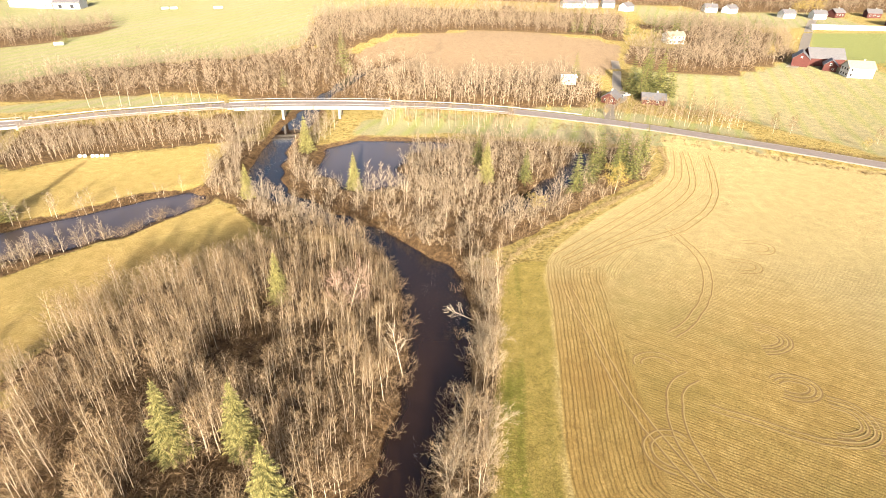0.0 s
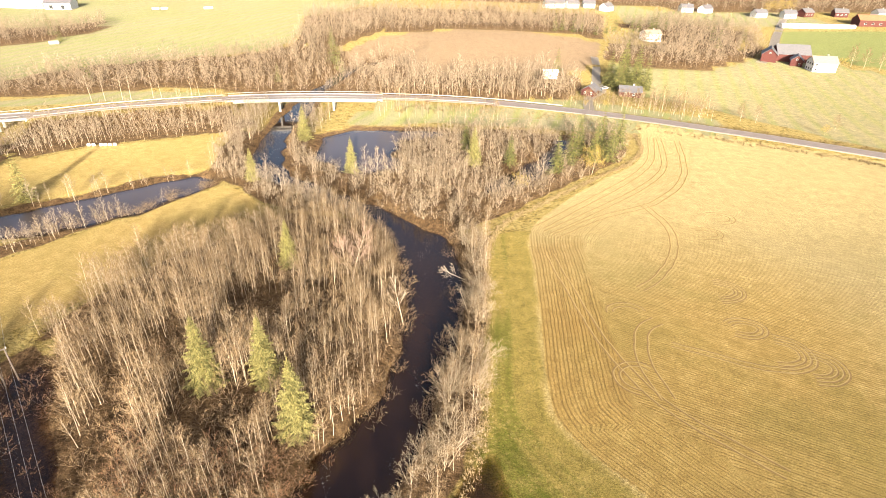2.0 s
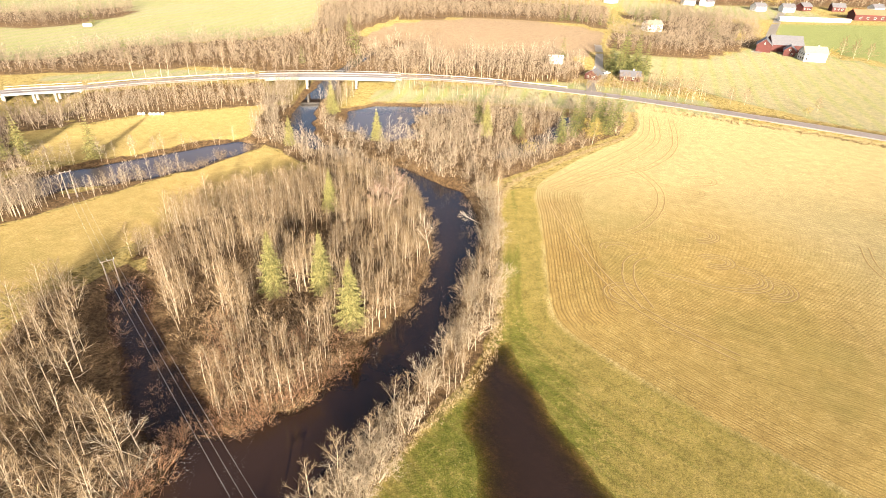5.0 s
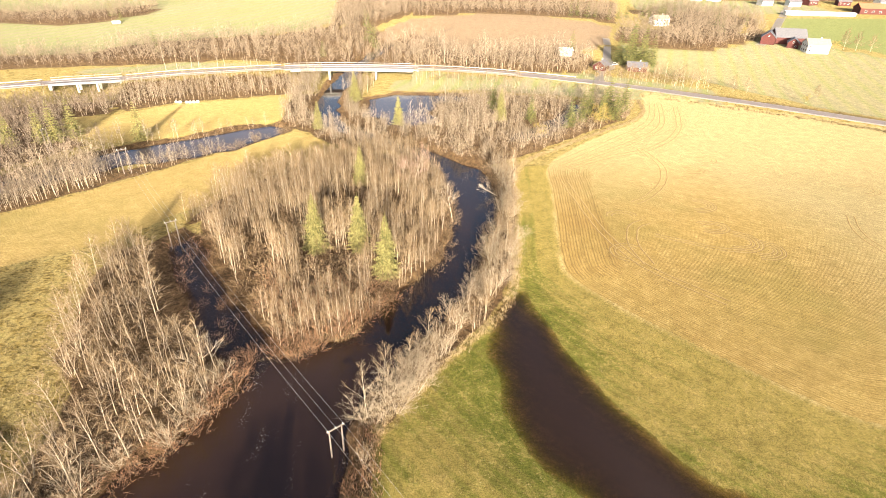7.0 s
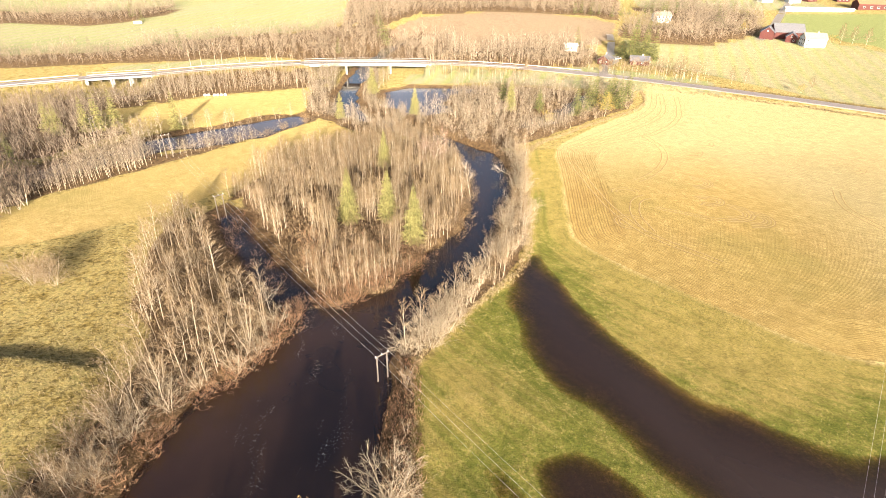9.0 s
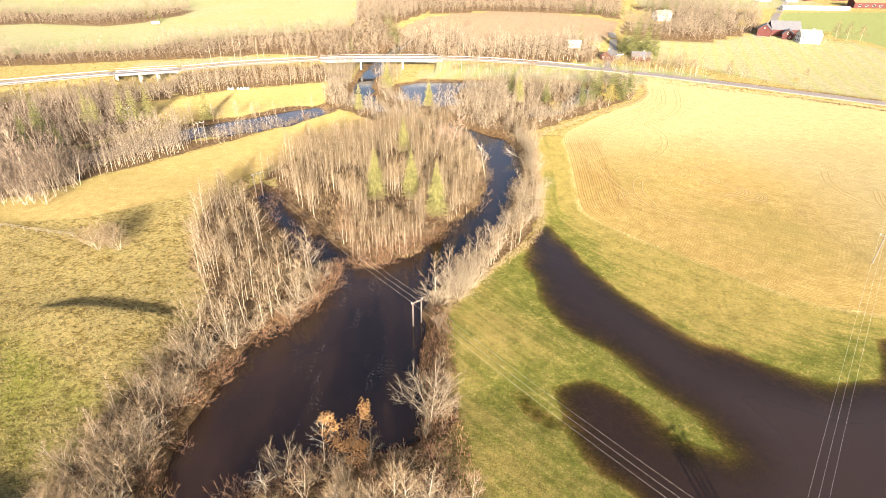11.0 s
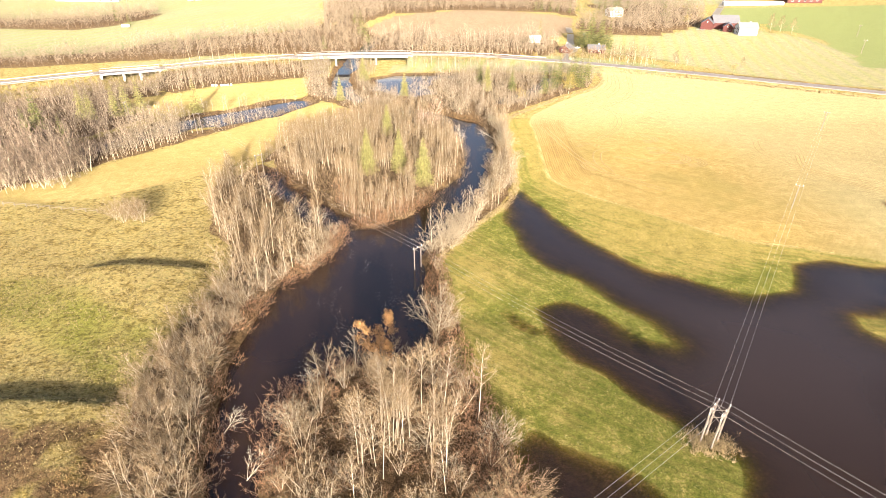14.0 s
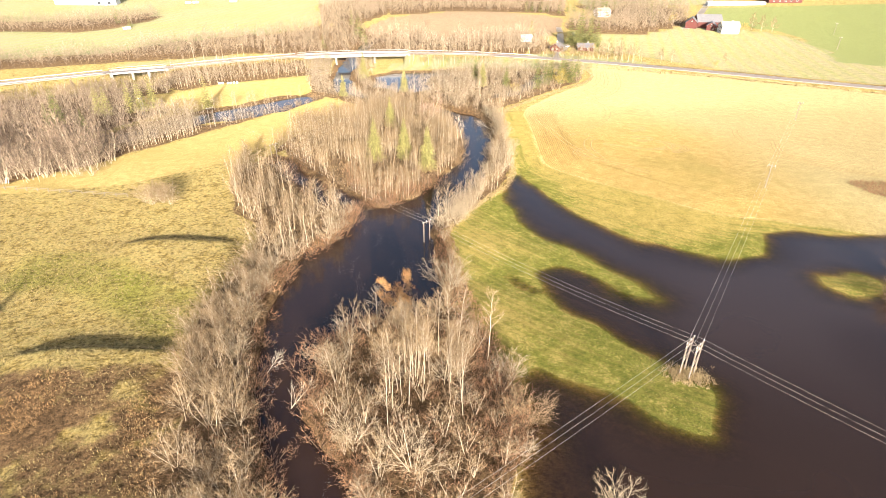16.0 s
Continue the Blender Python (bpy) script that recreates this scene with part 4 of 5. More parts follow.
DARK_SPOTS = ((36, 148, 0.95), (47, 166, 1.0), (54.6, 167, 1.1), (62.7, 172.6, 1.0), (22, 155, 0.8), (8, 168, 0.8), (56, 160, 1.0), (42, 156, 1.0), (50, 158, 0.95), (-163, 98, 1.1), (-143, 79, 0.9), (-158, 84, 0.9), (86, 258, 1.35), (90, 264, 1.6), (95, 260, 1.5), (98, 267, 1.5), (92, 270, 1.65), (84, 266, 1.3), (101, 261, 1.25))
CREEK_SPOTS = ((-155, 113, 0.95), (-150.5, 111, 0.85), (-143, 115, 0.95), (-139.5, 117, 1.0), (-136.5, 122, 1.0), (-113.5, 121, 1.0))
GAPS = [(x, y - 1.0, 3.2) for x, y, _ in SPRUCE_SPOTS + DARK_SPOTS + CREEK_SPOTS] + [(x, y - k, 2.7) for x, y, _ in SPRUCE_SPOTS + DARK_SPOTS + CREEK_SPOTS for k in (4.2, 7.5)] + [(-35, 71, 6.5), (-47, 60, 4.0), (-22, 74, 4.0), (147, 384, 10), (152, 372, 7), (71, 246, 8), (82, 248, 8), (56, 273, 5), (24, 144, 5.5), (32, 152, 5), (39, 162, 5), (34, 141, 4), (46, 151, 3.5), (53, 153, 3.5), (-102.5, 90, 3.5), (-102, 85, 3.5), (-101, 81, 3)]


def thinned(p, h):
    """Leaves room round the spruces and in the glades."""
    keep = np.ones(len(p), bool)
    for x, y, r in GAPS:
        keep &= np.hypot(p[:, 0] - x, p[:, 1] - y) > r
    return p[keep], h[keep]


for zone, gap, kinds, low, high, label, most in (
        (ISLAND, 4.3, clump_kinds + broad_kinds[:1], 0.42, 0.7, "leafless pale alder on the flooded river island", 58),
        (BANK_LEFT, 2.9, clump_kinds[:3] + grey_kinds + grey_kinds, 0.55, 0.85, "leafless grey willow on the river bank", 72),
        (BANK_RIGHT, 1.9, pale_kinds + broad_kinds[:2], 0.46, 0.82, "low leafless pale alder beside the field", 60),
        (WOOD_LEFT, 3.1, clump_kinds + tall_kinds, 0.6, 0.95, "leafless pale alder in the riverside wood", 70)):
    spots, levels = thinned(*scattered(rng, zone, gap, False))
    spots, levels = spots[spots[:, 1] > -82], levels[spots[:, 1] > -82]
    pick = rng.permutation(len(spots))[:most]
    for (x, y), z in zip(spots[pick], levels[pick]):
        plant(kinds[rng.randint(len(kinds))], x, y, rng.uniform(low, high), rng.uniform(0, 360), label, group="bare trees along the river", wide=rng.uniform(0.95, 1.25), z=z)
    rest = rng.permutation(len(spots))
    rest = np.setdiff1d(rest, pick)
    if len(rest) and zone is not ISLAND:
        forest("bare_woodland", spots[rest], levels[rest], SLIM, rng, BARK, TWIGS, "dense leafless alder wood along the river", low, high)

for zone, gap, kinds, low, high in ((WOOD_MAIN, 1.72, SLIM + SLIM + TALL[:3], 0.42, 0.8), (BANK_SOUTH, 3.0, CLUMP, 0.3, 0.5)):
    spots, levels = thinned(*scattered(rng, zone, gap, False))
    open_spot = waves(spots + 63, 8) < 0.2
    forest("bare_woodland", spots[~open_spot], levels[~open_spot], kinds, rng, BARK, TWIGS, "dense leafless alder and birch wood", low, high)
for zone, gap, kinds, low, high in ((PENINSULA, 2.9, ROUND + MID, 0.4, 0.75), (BANK_WEST, 2.4, ROUND + MID, 0.4, 0.7), (CREEK_NEAR, 2.0, MID, 0.35, 0.6), (CREEK_WEST, 2.1, MID, 0.6, 0.95), ([(-77, 184), (-68, 184), (-69, 207), (-80, 207)], 2.4, MID, 0.5, 0.75), ([(-57, 184), (-46, 186), (-44, 204), (-56, 206)], 2.6, MID, 0.4, 0.7), ([(-132, 108), (-112, 120), (-103, 125), (-106, 121), (-118, 112), (-130, 102)], 2.6, MID, 0.6, 0.95)):
    spots, levels = thinned(*scattered(rng, zone, gap, False))
    west = spots[:, 0] < -122
    for side, twig in ((west, TWIGS_ALDER), (~west, TWIGS_BIRCH)):
        if side.any():
            forest("bare_woodland", spots[side], levels[side], kinds, rng, BARK, twig, "dense leafless alders along the water", low, high)
for zone, gap, low, high in ((WOOD_WEST, 3.0, 0.7, 1.0), ([(-178, 30), (-150, 36), (-124, 42), (-122, 56), (-135, 60), (-178, 58)], 2.7, 1.05, 1.45), (WOOD_FARWEST, 3.2, 0.5, 0.85), (WOOD_BRIDGE, 2.6, 0.45, 0.7), (CREEK_FAR, 3.0, 0.4, 0.6)):
    forest("bare_woodland", *thinned(*scattered(rng, zone, gap, False)), ROUND + FAR if zone[0][0] < -170 else FAR, rng, BARK, TWIGS_ALDER if zone[0][0] < -170 else TWIGS_BIRCH, "dense leafless wood beyond the fields", low, high)
for zone, gap, low, high in ((FAR_BAND, 3.9, 0.4, 0.9), (FAR_ROAD, 3.7, 0.55, 1.1), (FAR_GULLY, 4.6, 0.5, 1.1), (FAR_PLOUGH, 5.4, 0.6, 1.1), (FAR_RIGHT, 4.7, 0.6, 1.2), (FAR_HEDGE, 4.4, 0.5, 0.9), (FAR_TOP, 8.6, 0.8, 1.3)):
    forest("far_woodland", *thinned(*scattered(rng, zone, gap)), DISTANT, rng, BARK if zone is FAR_ROAD else BARK_GREY, TWIGS_BIRCH, "far leafless birch wood on the slopes", low, high)
for zone, gap, low, high in ((COTTAGE_ROW, 3.4, 0.6, 0.95), (VERGE_ROW, 2.9, 0.5, 0.85)):
    forest("birch_row", *scattered(rng, zone, gap), FAR, rng, BARK, TWIGS, "slender pale birches along the road", low, high)
for zone, gap, low, high, twig in ((WOOD_MAIN, 3.1, 0.6, 1.1, TWIGS), (WOOD_LEFT, 3.0, 0.5, 0.9, TWIGS), (BANK_LEFT, 2.7, 0.4, 0.8, TWIGS_RED), (ISLAND, 2.5, 0.4, 0.8, TWIGS_RED), (BANK_RIGHT, 2.2, 0.35, 0.7, TWIGS),
                                   (BANK_SOUTH, 1.9, 0.3, 0.7, TWIGS_RED), (PENINSULA, 5.2, 0.6, 1.1, TWIGS), (SWAMP, 3.8, 0.35, 0.8, TWIGS_RED),
                                   ([(-46, 34), (-38, 21), (-33, 16), (-28, 22), (-20, 33), (-26, 39), (-38, 36), (-45, 43)], 1.9, 0.6, 1.25, TWIGS_RED)):
    forest("undergrowth", *scattered(rng, zone, gap, False), SHRUB, rng, BARK_DARK, twig, "leafless brown undergrowth along the banks", low, high)
birch_kinds = [tree_kind("birch_tree", bare_tree(rng, rng.uniform(11.5, 13.5), rng.uniform(2.0, 2.6), 1, 0.5, 20, 6, 7, 0.9, 0.05, 0.025), BARK_WHITE, TWIGS) for _ in range(5)]
for k in range(36):
    x, y = -25.5 + rng.normal() * 4.0, -53 + float(np.clip(rng.normal(), -2, 1.7)) * 5.0
    plant(birch_kinds[rng.randint(5)], x, y, rng.uniform(0.85, 1.12), rng.uniform(0, 360), "tall slender pale birch in the island's middle", group="birches on the island")
for x, y, size in ((-39, -36, 0.8), (-38, -45, 0.85), (-35, -40, 0.75), (-34, -37, 0.6), (-39.5, -52, 0.9), (-30, -38, 0.6), (-38.5, -58, 0.75), (-20, -66, 0.8), (-32, -70, 0.8)):
    plant(clump_kinds[rng.randint(5)], x, y, size, rng.uniform(0, 360), "leafless pale alder at the island's edge", group="bare trees along the river")
spots, levels = scattered(rng, [(-21, -27), (-15, -37), (-11.5, -50), (-9, -62), (-15, -70), (-18, -52), (-20, -38)], 1.7, False)
forest("undergrowth", spots, levels, SHRUB, rng, BARK_DARK, TWIGS_RED, "red-brown thicket on the island's edge", 0.4, 0.85)

for x, y, size in SPRUCE_SPOTS:
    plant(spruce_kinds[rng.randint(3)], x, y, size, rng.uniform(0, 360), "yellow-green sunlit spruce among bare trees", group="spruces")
creek_kinds = [tree_kind("spruce_tree", k, BARK_DARK, NEEDLES) for k in SPRUCES_MID]
for x, y, size in CREEK_SPOTS:
    plant(creek_kinds[rng.randint(3)], x, y, size, rng.uniform(0, 360), "yellow-green spruce beside the creek", group="spruces")
for x, y, size in DARK_SPOTS:
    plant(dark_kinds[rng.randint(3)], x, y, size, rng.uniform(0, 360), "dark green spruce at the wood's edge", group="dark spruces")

# ---- single trees and shrubs ----
red_kind = tree_kind("bare_tree", bare_tree(rng, 14, 3.6, 2, 0.3, 26, 8, 5, 1.2, 0.05, 0.032), BARK, simple("reddish_twigs", (0.30, 0.19, 0.14), (0.52, 0.38, 0.30), 0.3, 0.9, pieces=0.4))
plant(red_kind, -19.5, 82.7, 1.0, 0, "tall leafless birch with a reddish crown")
plant(broad_kinds[0], -19.6, -25.1, 1.15, 20, "broad pale leafless willow on the bank")
plant(broad_kinds[1], -27.5, -69, 1.25, 80, "broad pale leafless willow on the island's edge")
plant(broad_kinds[2], -36.0, -64, 0.95, 200, "low rounded leafless willow beside the channel")
for x, y, size in ((-99.5, 21.5, 0.75), (-97, 20, 0.9), (-94.5, 21, 0.8), (-92, 19.8, 0.85), (-96, 23, 0.8)):
    plant(grey_kinds[rng.randint(2)], x, y, size, rng.uniform(0, 360), "spreading leafless bush in the rough pasture", "bush", "bushes in the pasture")
plant(broad_kinds[2], -1.0, -76, 0.85, 10, "pale leafless willow standing in flood water")
for x, y, size in ((-44.5, 9, 0.75), (-45.6, 3, 0.75), (-47.5, -2, 0.8), (-52.5, -6, 0.75), (-54.5, -11, 0.8), (-57, -17, 0.85), (-58.5, -24, 0.75), (-58.5, -33, 0.8), (-57, -45, 0.8)):
    plant(broad_kinds[rng.randint(4)], x, y, size, rng.uniform(0, 360), "round leafless willow leaning over the water", group="bare trees along the river")
brown_kind = tree_kind("round_bush", bare_tree(rng, 5.2, 3.0, 7, 0.08, 18, 7, 4, 0.9, 0.3, 0.028, 4, True, 0.5), BARK_DARK, TWIGS)
plant(brown_kind, -10.5, -60.5, 1.0, 0, "round brown leafless bush at the water's edge", "bush")
plant(brown_kind, 71.5, -34.5, 0.95, 90, "brown leafless bush in flood water", "bush")
plant(brown_kind, 79, -27, 1.1, 200, "brown leafless bush in flood water", "bush")
dead_kind = tree_kind("dead_tree", bare_tree(rng, 9, 2.6, 1, 0.4, 14, 5, 3, 1.5, 0.05, 0.035), DEADWOOD, DEADWOOD)
plant(dead_kind, -48.4, -57.4, 0.9, 131, "dead white tree fallen across the water", tilt=(62, 0))
plant(dead_kind, -52.5, -47.5, 0.6, 10, "dead tree leaning over the channel", tilt=(-5, 35))
plant(dead_kind, -41.0, -37.0, 0.75, 100, "broken dead tree leaning over the river", tilt=(5, -35))
plant(dead_kind, -34.0, -33.5, 0.8, 250, "dead white tree at the island's tip", tilt=(4, -12))
plant(dead_kind, -46.0, 12.5, 0.8, 200, "dead white trunk leaning from the wood", tilt=(10, 48))
plant(dead_kind, -46.5, 13.5, 0.8, 20, "dead white trunk in the wood", tilt=(0, -8))
plant(dead_kind, -7.5, 70, 1.1, 120, "tall dead tree leaning over the river", tilt=(-4, 12))
plant(dead_kind, 5.0, 86, 0.7, 10, "dead branch fallen into the river", tilt=(0, -62))
yellow_kind = tree_kind("yellow_tree", leafy(rng, 7.5, 2.6, 1600), BARK, LEAVES_YELLOW)
orange_kind = tree_kind("orange_tree", leafy(rng, 9.0, 1.9, 2800), BARK, LEAVES_ORANGE)
plant(yellow_kind, 46.9, 146.6, 1.15, 0, "bare-branched tree with yellow autumn leaves")
plant(yellow_kind, 22.2, 132.3, 0.75, 90, "small tree with yellow autumn leaves")
plant(orange_kind, -30.0, -34.8, 1.0, 0, "slender birch with orange autumn leaves")
for x, y, size in ((150, 193, 0.5), (64, 229, 0.4), (72, 227, 0.45), (40, 232, 0.4), (48, 231, 0.45), (-18, 207, 0.5), (236, 318, 0.8), (192, 350, 1.0), (310, 530, 1.6), (322, 534, 1.5), (300, 528, 1.4)):
    plant(yellow_kind, x, y, size, rng.uniform(0, 360), "yellow autumn bush by the road", "bush", "yellow bushes")
single_kind = tree_kind("bare_tree", bare_tree(rng, 7.5, 2.4, 1, 0.2, 22, 6, 4, 1.3, 0.03, 0.07, 4), BARK, TWIGS)
for x, y, size in ((124.6, 209.6, 1.0), (130.7, 208.7, 0.95), (157.7, 198.8, 0.8), (246, 324, 1.5), (252, 321, 1.4), (258, 316, 1.3)):
    plant(single_kind, x, y, size, rng.uniform(0, 360), "small leafless tree standing alone by the field")
for x, y, size in ((84, 420, 0.9), (90, 424, 0.9), (97, 416, 1.0), (104, 420, 0.8), (112, 408, 0.8), (122, 418, 0.8), (130, 424, 0.9), (140, 415, 0.9), (155, 418, 1.25), (160, 422, 1.3), (150, 430, 1.0), (186, 372, 1.0), (200, 368, 1.1),
                   (194, 400, 1.0), (62, 290, 0.9), (-70, 345, 0.9), (-62, 305, 1.2), (-58, 298, 1.1), (-176, 262, 0.9), (-262, 372, 1.0), (-82, 262, 0.7), (-244, 352, 0.7), (210, 440, 1.1), (228, 452, 1.0), (175, 445, 1.1)):
    plant(far_kinds[rng.randint(2)], x, y, size, rng.uniform(0, 360), "dark green spruce in the far woods", group="far spruces")


slender_kinds = [tree_kind("birch_tree", bare_tree(rng, rng.uniform(12, 14), 1.6, 1, 0.45, 14, 4, 3, 1.5, 0.05, 0.07, 4, False), BARK_WHITE, TWIGS) for _ in range(3)]
for x, y in ((-152, 221.5), (-147, 223), (-140, 224.2), (-136.7, 224.8), (-128.4, 228), (-124.9, 228.4), (-112.2, 230.3), (-108.5, 230.1), (-101.9, 232)):
    plant(slender_kinds[rng.randint(3)], x, y, rng.uniform(0.8, 1.05), rng.uniform(0, 360), "slender pale birch beside the road", group="roadside birches")
plant(dark_kinds[0], -106.5, -38, 0.55, 0, "dark green spruce standing in the pasture")

# ---- dry reeds and tufts ----
def tufts(name, spots, levels, tall, label, blades=7, mat=STRAW, wide=0.09):
    n = len(spots)
    base = np.repeat(np.concatenate([spots, levels[:, None] - 0.05], 1), blades, 0) + rng.normal(size=(n * blades, 3)) * (0.22, 0.22, 0)
    tip = base + np.concatenate([rng.normal(size=(n * blades, 2)) * 0.3, rng.uniform(0.5, 1.2, size=(n * blades, 1))], 1) * tall
    soup = Soup()
    soup.blades(base, tip, wide, rng)
    tagged(part(name, mesh_of(name, *soup.arrays(), mat), mat), label, "grass", kind="stuff")


def along(line, wide, gap):
    line = smooth_line([(x, y, 0) for x, y in line], gap)[:, :2]
    out = np.repeat(line, 4, 0) + rng.normal(size=(len(line) * 4, 2)) * wide
    return out, terrain(out[:, 0], out[:, 1])


tufts("bank_reeds", *along([(-17, -26), (-17.5, -12), (-18, 0), (-11, 13), (-3, 25), (3, 33), (6, 44), (7.5, 60), (9, 80), (10.5, 95), (15, 110), (28, 124), (46, 142), (62, 157), (71, 172), (74, 190)], 0.55, 0.5), 0.6, "pale dry reeds along the field's edge")
tufts("bank_reeds", *along([(-45, 19), (-33, 15), (-28, 21), (-19, 34), (-12, 47)], 0.5, 0.9), 0.55, "pale dry reeds along the river bank")
tufts("bank_reeds", *along([(17, -52), (20, -51.5), (21, -53)], 1.2, 0.08), 0.7, "dry reeds round the foot of the power pylon", 14, STRAW, 0.075)
spots, levels = scattered(rng, [(-66, 20), (-110, 28), (-150, 30), (-150, -80), (-62, -80), (-68, -40), (-68, -10)], 0.95)
keep = waves(spots, 7) + 0.5 * waves(spots, 2.5) > 0.62
tufts("dry_grass", spots[keep], levels[keep], 0.42, "tussocks of dry straw-coloured grass in the pasture", 6, simple("tussock", (0.12, 0.09, 0.038), (0.29, 0.225, 0.10), 0.4, 0.9, pieces=0.5), 0.11)
spots, levels = scattered(rng, [(-120, -47), (-68, -48), (-58, -80), (-120, -80)], 0.8)
keep = waves(spots, 6) > 0.45
tufts("dead_weeds", spots[keep], levels[keep], 0.55, "brown dead weeds in the pasture", 11, simple("dead_weed", (0.16, 0.09, 0.04), (0.36, 0.23, 0.10), 0.5, 0.9, pieces=0.5), 0.06)
spots, levels = scattered(rng, [(-20, 2), (-17, -2), (-15, -25), (-12, -38), (-8, -60), (-13, -60), (-17, -40), (-22, -27), (-22, -8)], 0.7)
tufts("dead_weeds", spots, levels, 0.9, "red-brown dead weeds on the bank", 6, TWIGS_RED)


for line in (RIVER_LEFT[2:15], RIVER_LEFT[15:23], RIVER_RIGHT[2:8], RIVER_RIGHT[15:21], CREEK[9:16]):
    spots, levels = along(line, 1.2, 3.6)
    forest("bank_shrubs", spots, np.maximum(levels, WATER - 0.3), SHRUB, rng, BARK_DARK, TWIGS_RED if rng.rand() < 0.5 else TWIGS, "low leafless shrubs overhanging the water", 0.5, 1.05)


for off, name in ((8.5, "north"), (-8.5, "south")):
    strip = LINE[at_x(-150):at_x(230), :2] + SIDE[at_x(-150):at_x(230)] * off
    spots = np.repeat(strip, 7, 0) + rng.normal(size=(len(strip) * 7, 2)) * 1.5
    spots = spots[(spots[:, 0] > -20) | (spots[:, 0] < -95)]
    tufts("verge_grass", spots, terrain(spots[:, 0], spots[:, 1]), 0.8, "rough brown grass along the road's verge", 6, simple("verge_grass", (0.10, 0.07, 0.03), (0.27, 0.19, 0.085), 0.4, 0.9, pieces=0.5), 0.16)


spots, levels = scattered(rng, MEADOW, 1.5)
keep = (levels > WATER + 0.05) & (waves(spots, 5) > 0.42) & (spots[:, 0] < 90)
tufts("meadow_grass", spots[keep], levels[keep], 0.26, "short tufts of pale grass in the meadow", 6, simple("meadow_tuft", (0.14, 0.125, 0.045), (0.27, 0.225, 0.095), 0.4, 0.9, pieces=0.5), 0.1)


spots, levels = scattered(rng, [(104, 25), (108, 26), (118, 24), (128, 17), (124, 13), (109, 12), (105, 17)], 0.7)
tufts("dead_weeds", spots, levels, 0.9, "brown dead weeds on a mound in the field", 6, TWIGS_RED)


# ---- power line ----
def cylinder(bm, a, b, r0, r1, sides=10):
    a, b = Vector(a), Vector(b)
    m = Matrix.Translation((a + b) / 2) @ (b - a).to_track_quat("Z", "Y").to_matrix().to_4x4()
    bmesh.ops.create_cone(bm, segments=sides, radius1=r0, radius2=r1, depth=(b - a).length, cap_ends=True, matrix=m)


def box(bm, centre, size, turn=0.0):
    bmesh.ops.create_cube(bm, size=1, matrix=Matrix.Translation(centre) @ Matrix.Rotation(turn, 4, "Z") @ Matrix.Diagonal((*size, 1)))


def power_pole(x, y, heading, legs, high, arms, label, braces=()):
    """Wooden poles with crossarms and insulators; heading: degrees of the line; legs: (along, across) of each pole."""
    z = height(x, y)
    root = tagged(new("power_pole"), label, "power pole", "power poles")
    root.matrix_basis = pose(x, y, z, 0, 0, heading)
    for a, c in legs:
        bm = bmesh.new()
        cylinder(bm, (a, c, -0.8), (a, c, high), 0.15, 0.11)
        part("pole", bm, POLE_WOOD, root)
    for a, up, half in arms:
        bm = bmesh.new()
        box(bm, (a, 0, high - up), (0.14, half * 2, 0.2))
        arm = part("crossarm", bm, POLE_WOOD, root, "grey steel crossarm")
        for c in (-half * 0.92, 0, half * 0.92):
            bm = bmesh.new()
            cylinder(bm, (a, c, high - up + 0.1), (a, c, high - up + 0.38), 0.07, 0.05, 8)
            part("insulator", bm, PAINT, arm, "white insulator")
    for a, b in braces:
        bm = bmesh.new()
        cylinder(bm, a, b, 0.05, 0.05, 8)
        part("brace", bm, POLE_WOOD, root)
    return Vector((x, y, z + high))


LINE_TURN = math.degrees(math.atan2(-50, 42.4))
pole_a = power_pole(-23.2, -2.2, LINE_TURN, ((0, -0.95), (0, 0.95)), 6.2, ((0, 0.15, 1.3),), "two-legged wooden power pole on the river bank")
pole_b = power_pole(-71, 53, LINE_TURN, ((0, -0.95), (0, 0.95)), 7.0, ((0, 0.15, 1.3),), "two-legged wooden power pole in the flooded clearing")
pole_c = power_pole(-102.5, 91.8, LINE_TURN, ((0, -0.95), (0, 0.95)), 7.4, ((0, 0.15, 1.3),), "two-legged wooden power pole beside the creek")
pylon = power_pole(19.2, -51.6, LINE_TURN, ((-0.8, -0.95), (-0.8, 0.95), (0.8, -0.95), (0.8, 0.95)), 7.0, ((-0.8, 0.15, 1.5), (0.8, 0.15, 1.5), (-0.8, 1.1, 1.3), (0.8, 1.1, 1.3)), "four-legged wooden power pylon in flood water",
                   [((k * 0.8, -0.95, lo), (k * 0.8, 0.95, up)) for k in (-1, 1) for lo, up in ((2.2, 4.6), (4.6, 2.2), (5.6, 5.6))] + [((-0.8, k * 0.95, 5.2), (0.8, k * 0.95, 6.4)) for k in (-1, 1)] + [((-0.8, k * 0.95, 6.4), (0.8, k * 0.95, 5.2)) for k in (-1, 1)])
pole_d = power_pole(77.3, 22.8, 50, ((0, 0),), 7.0, ((0, 0.2, 0.9),), "single wooden power pole in the stubble field")
pole_e = power_pole(129.6, 89, 50, ((0, 0),), 7.0, ((0, 0.2, 0.9),), "single wooden power pole in the stubble field")
power_pole(259.4, 244, 50, ((-0.8, 0), (0.8, 0)), 8.0, ((0, 0.2, 0.9),), "wooden power pole in the green field")
power_pole(294.8, 297.5, 50, ((0, 0),), 8.0, ((0, 0.2, 0.9),), "wooden power pole in the green field")
power_pole(-133.2, 104.6, 0, ((0, -0.9), (0, 0.9)), 8.5, ((0, 0.2, 1.2),), "two-legged wooden power pole in the wood")


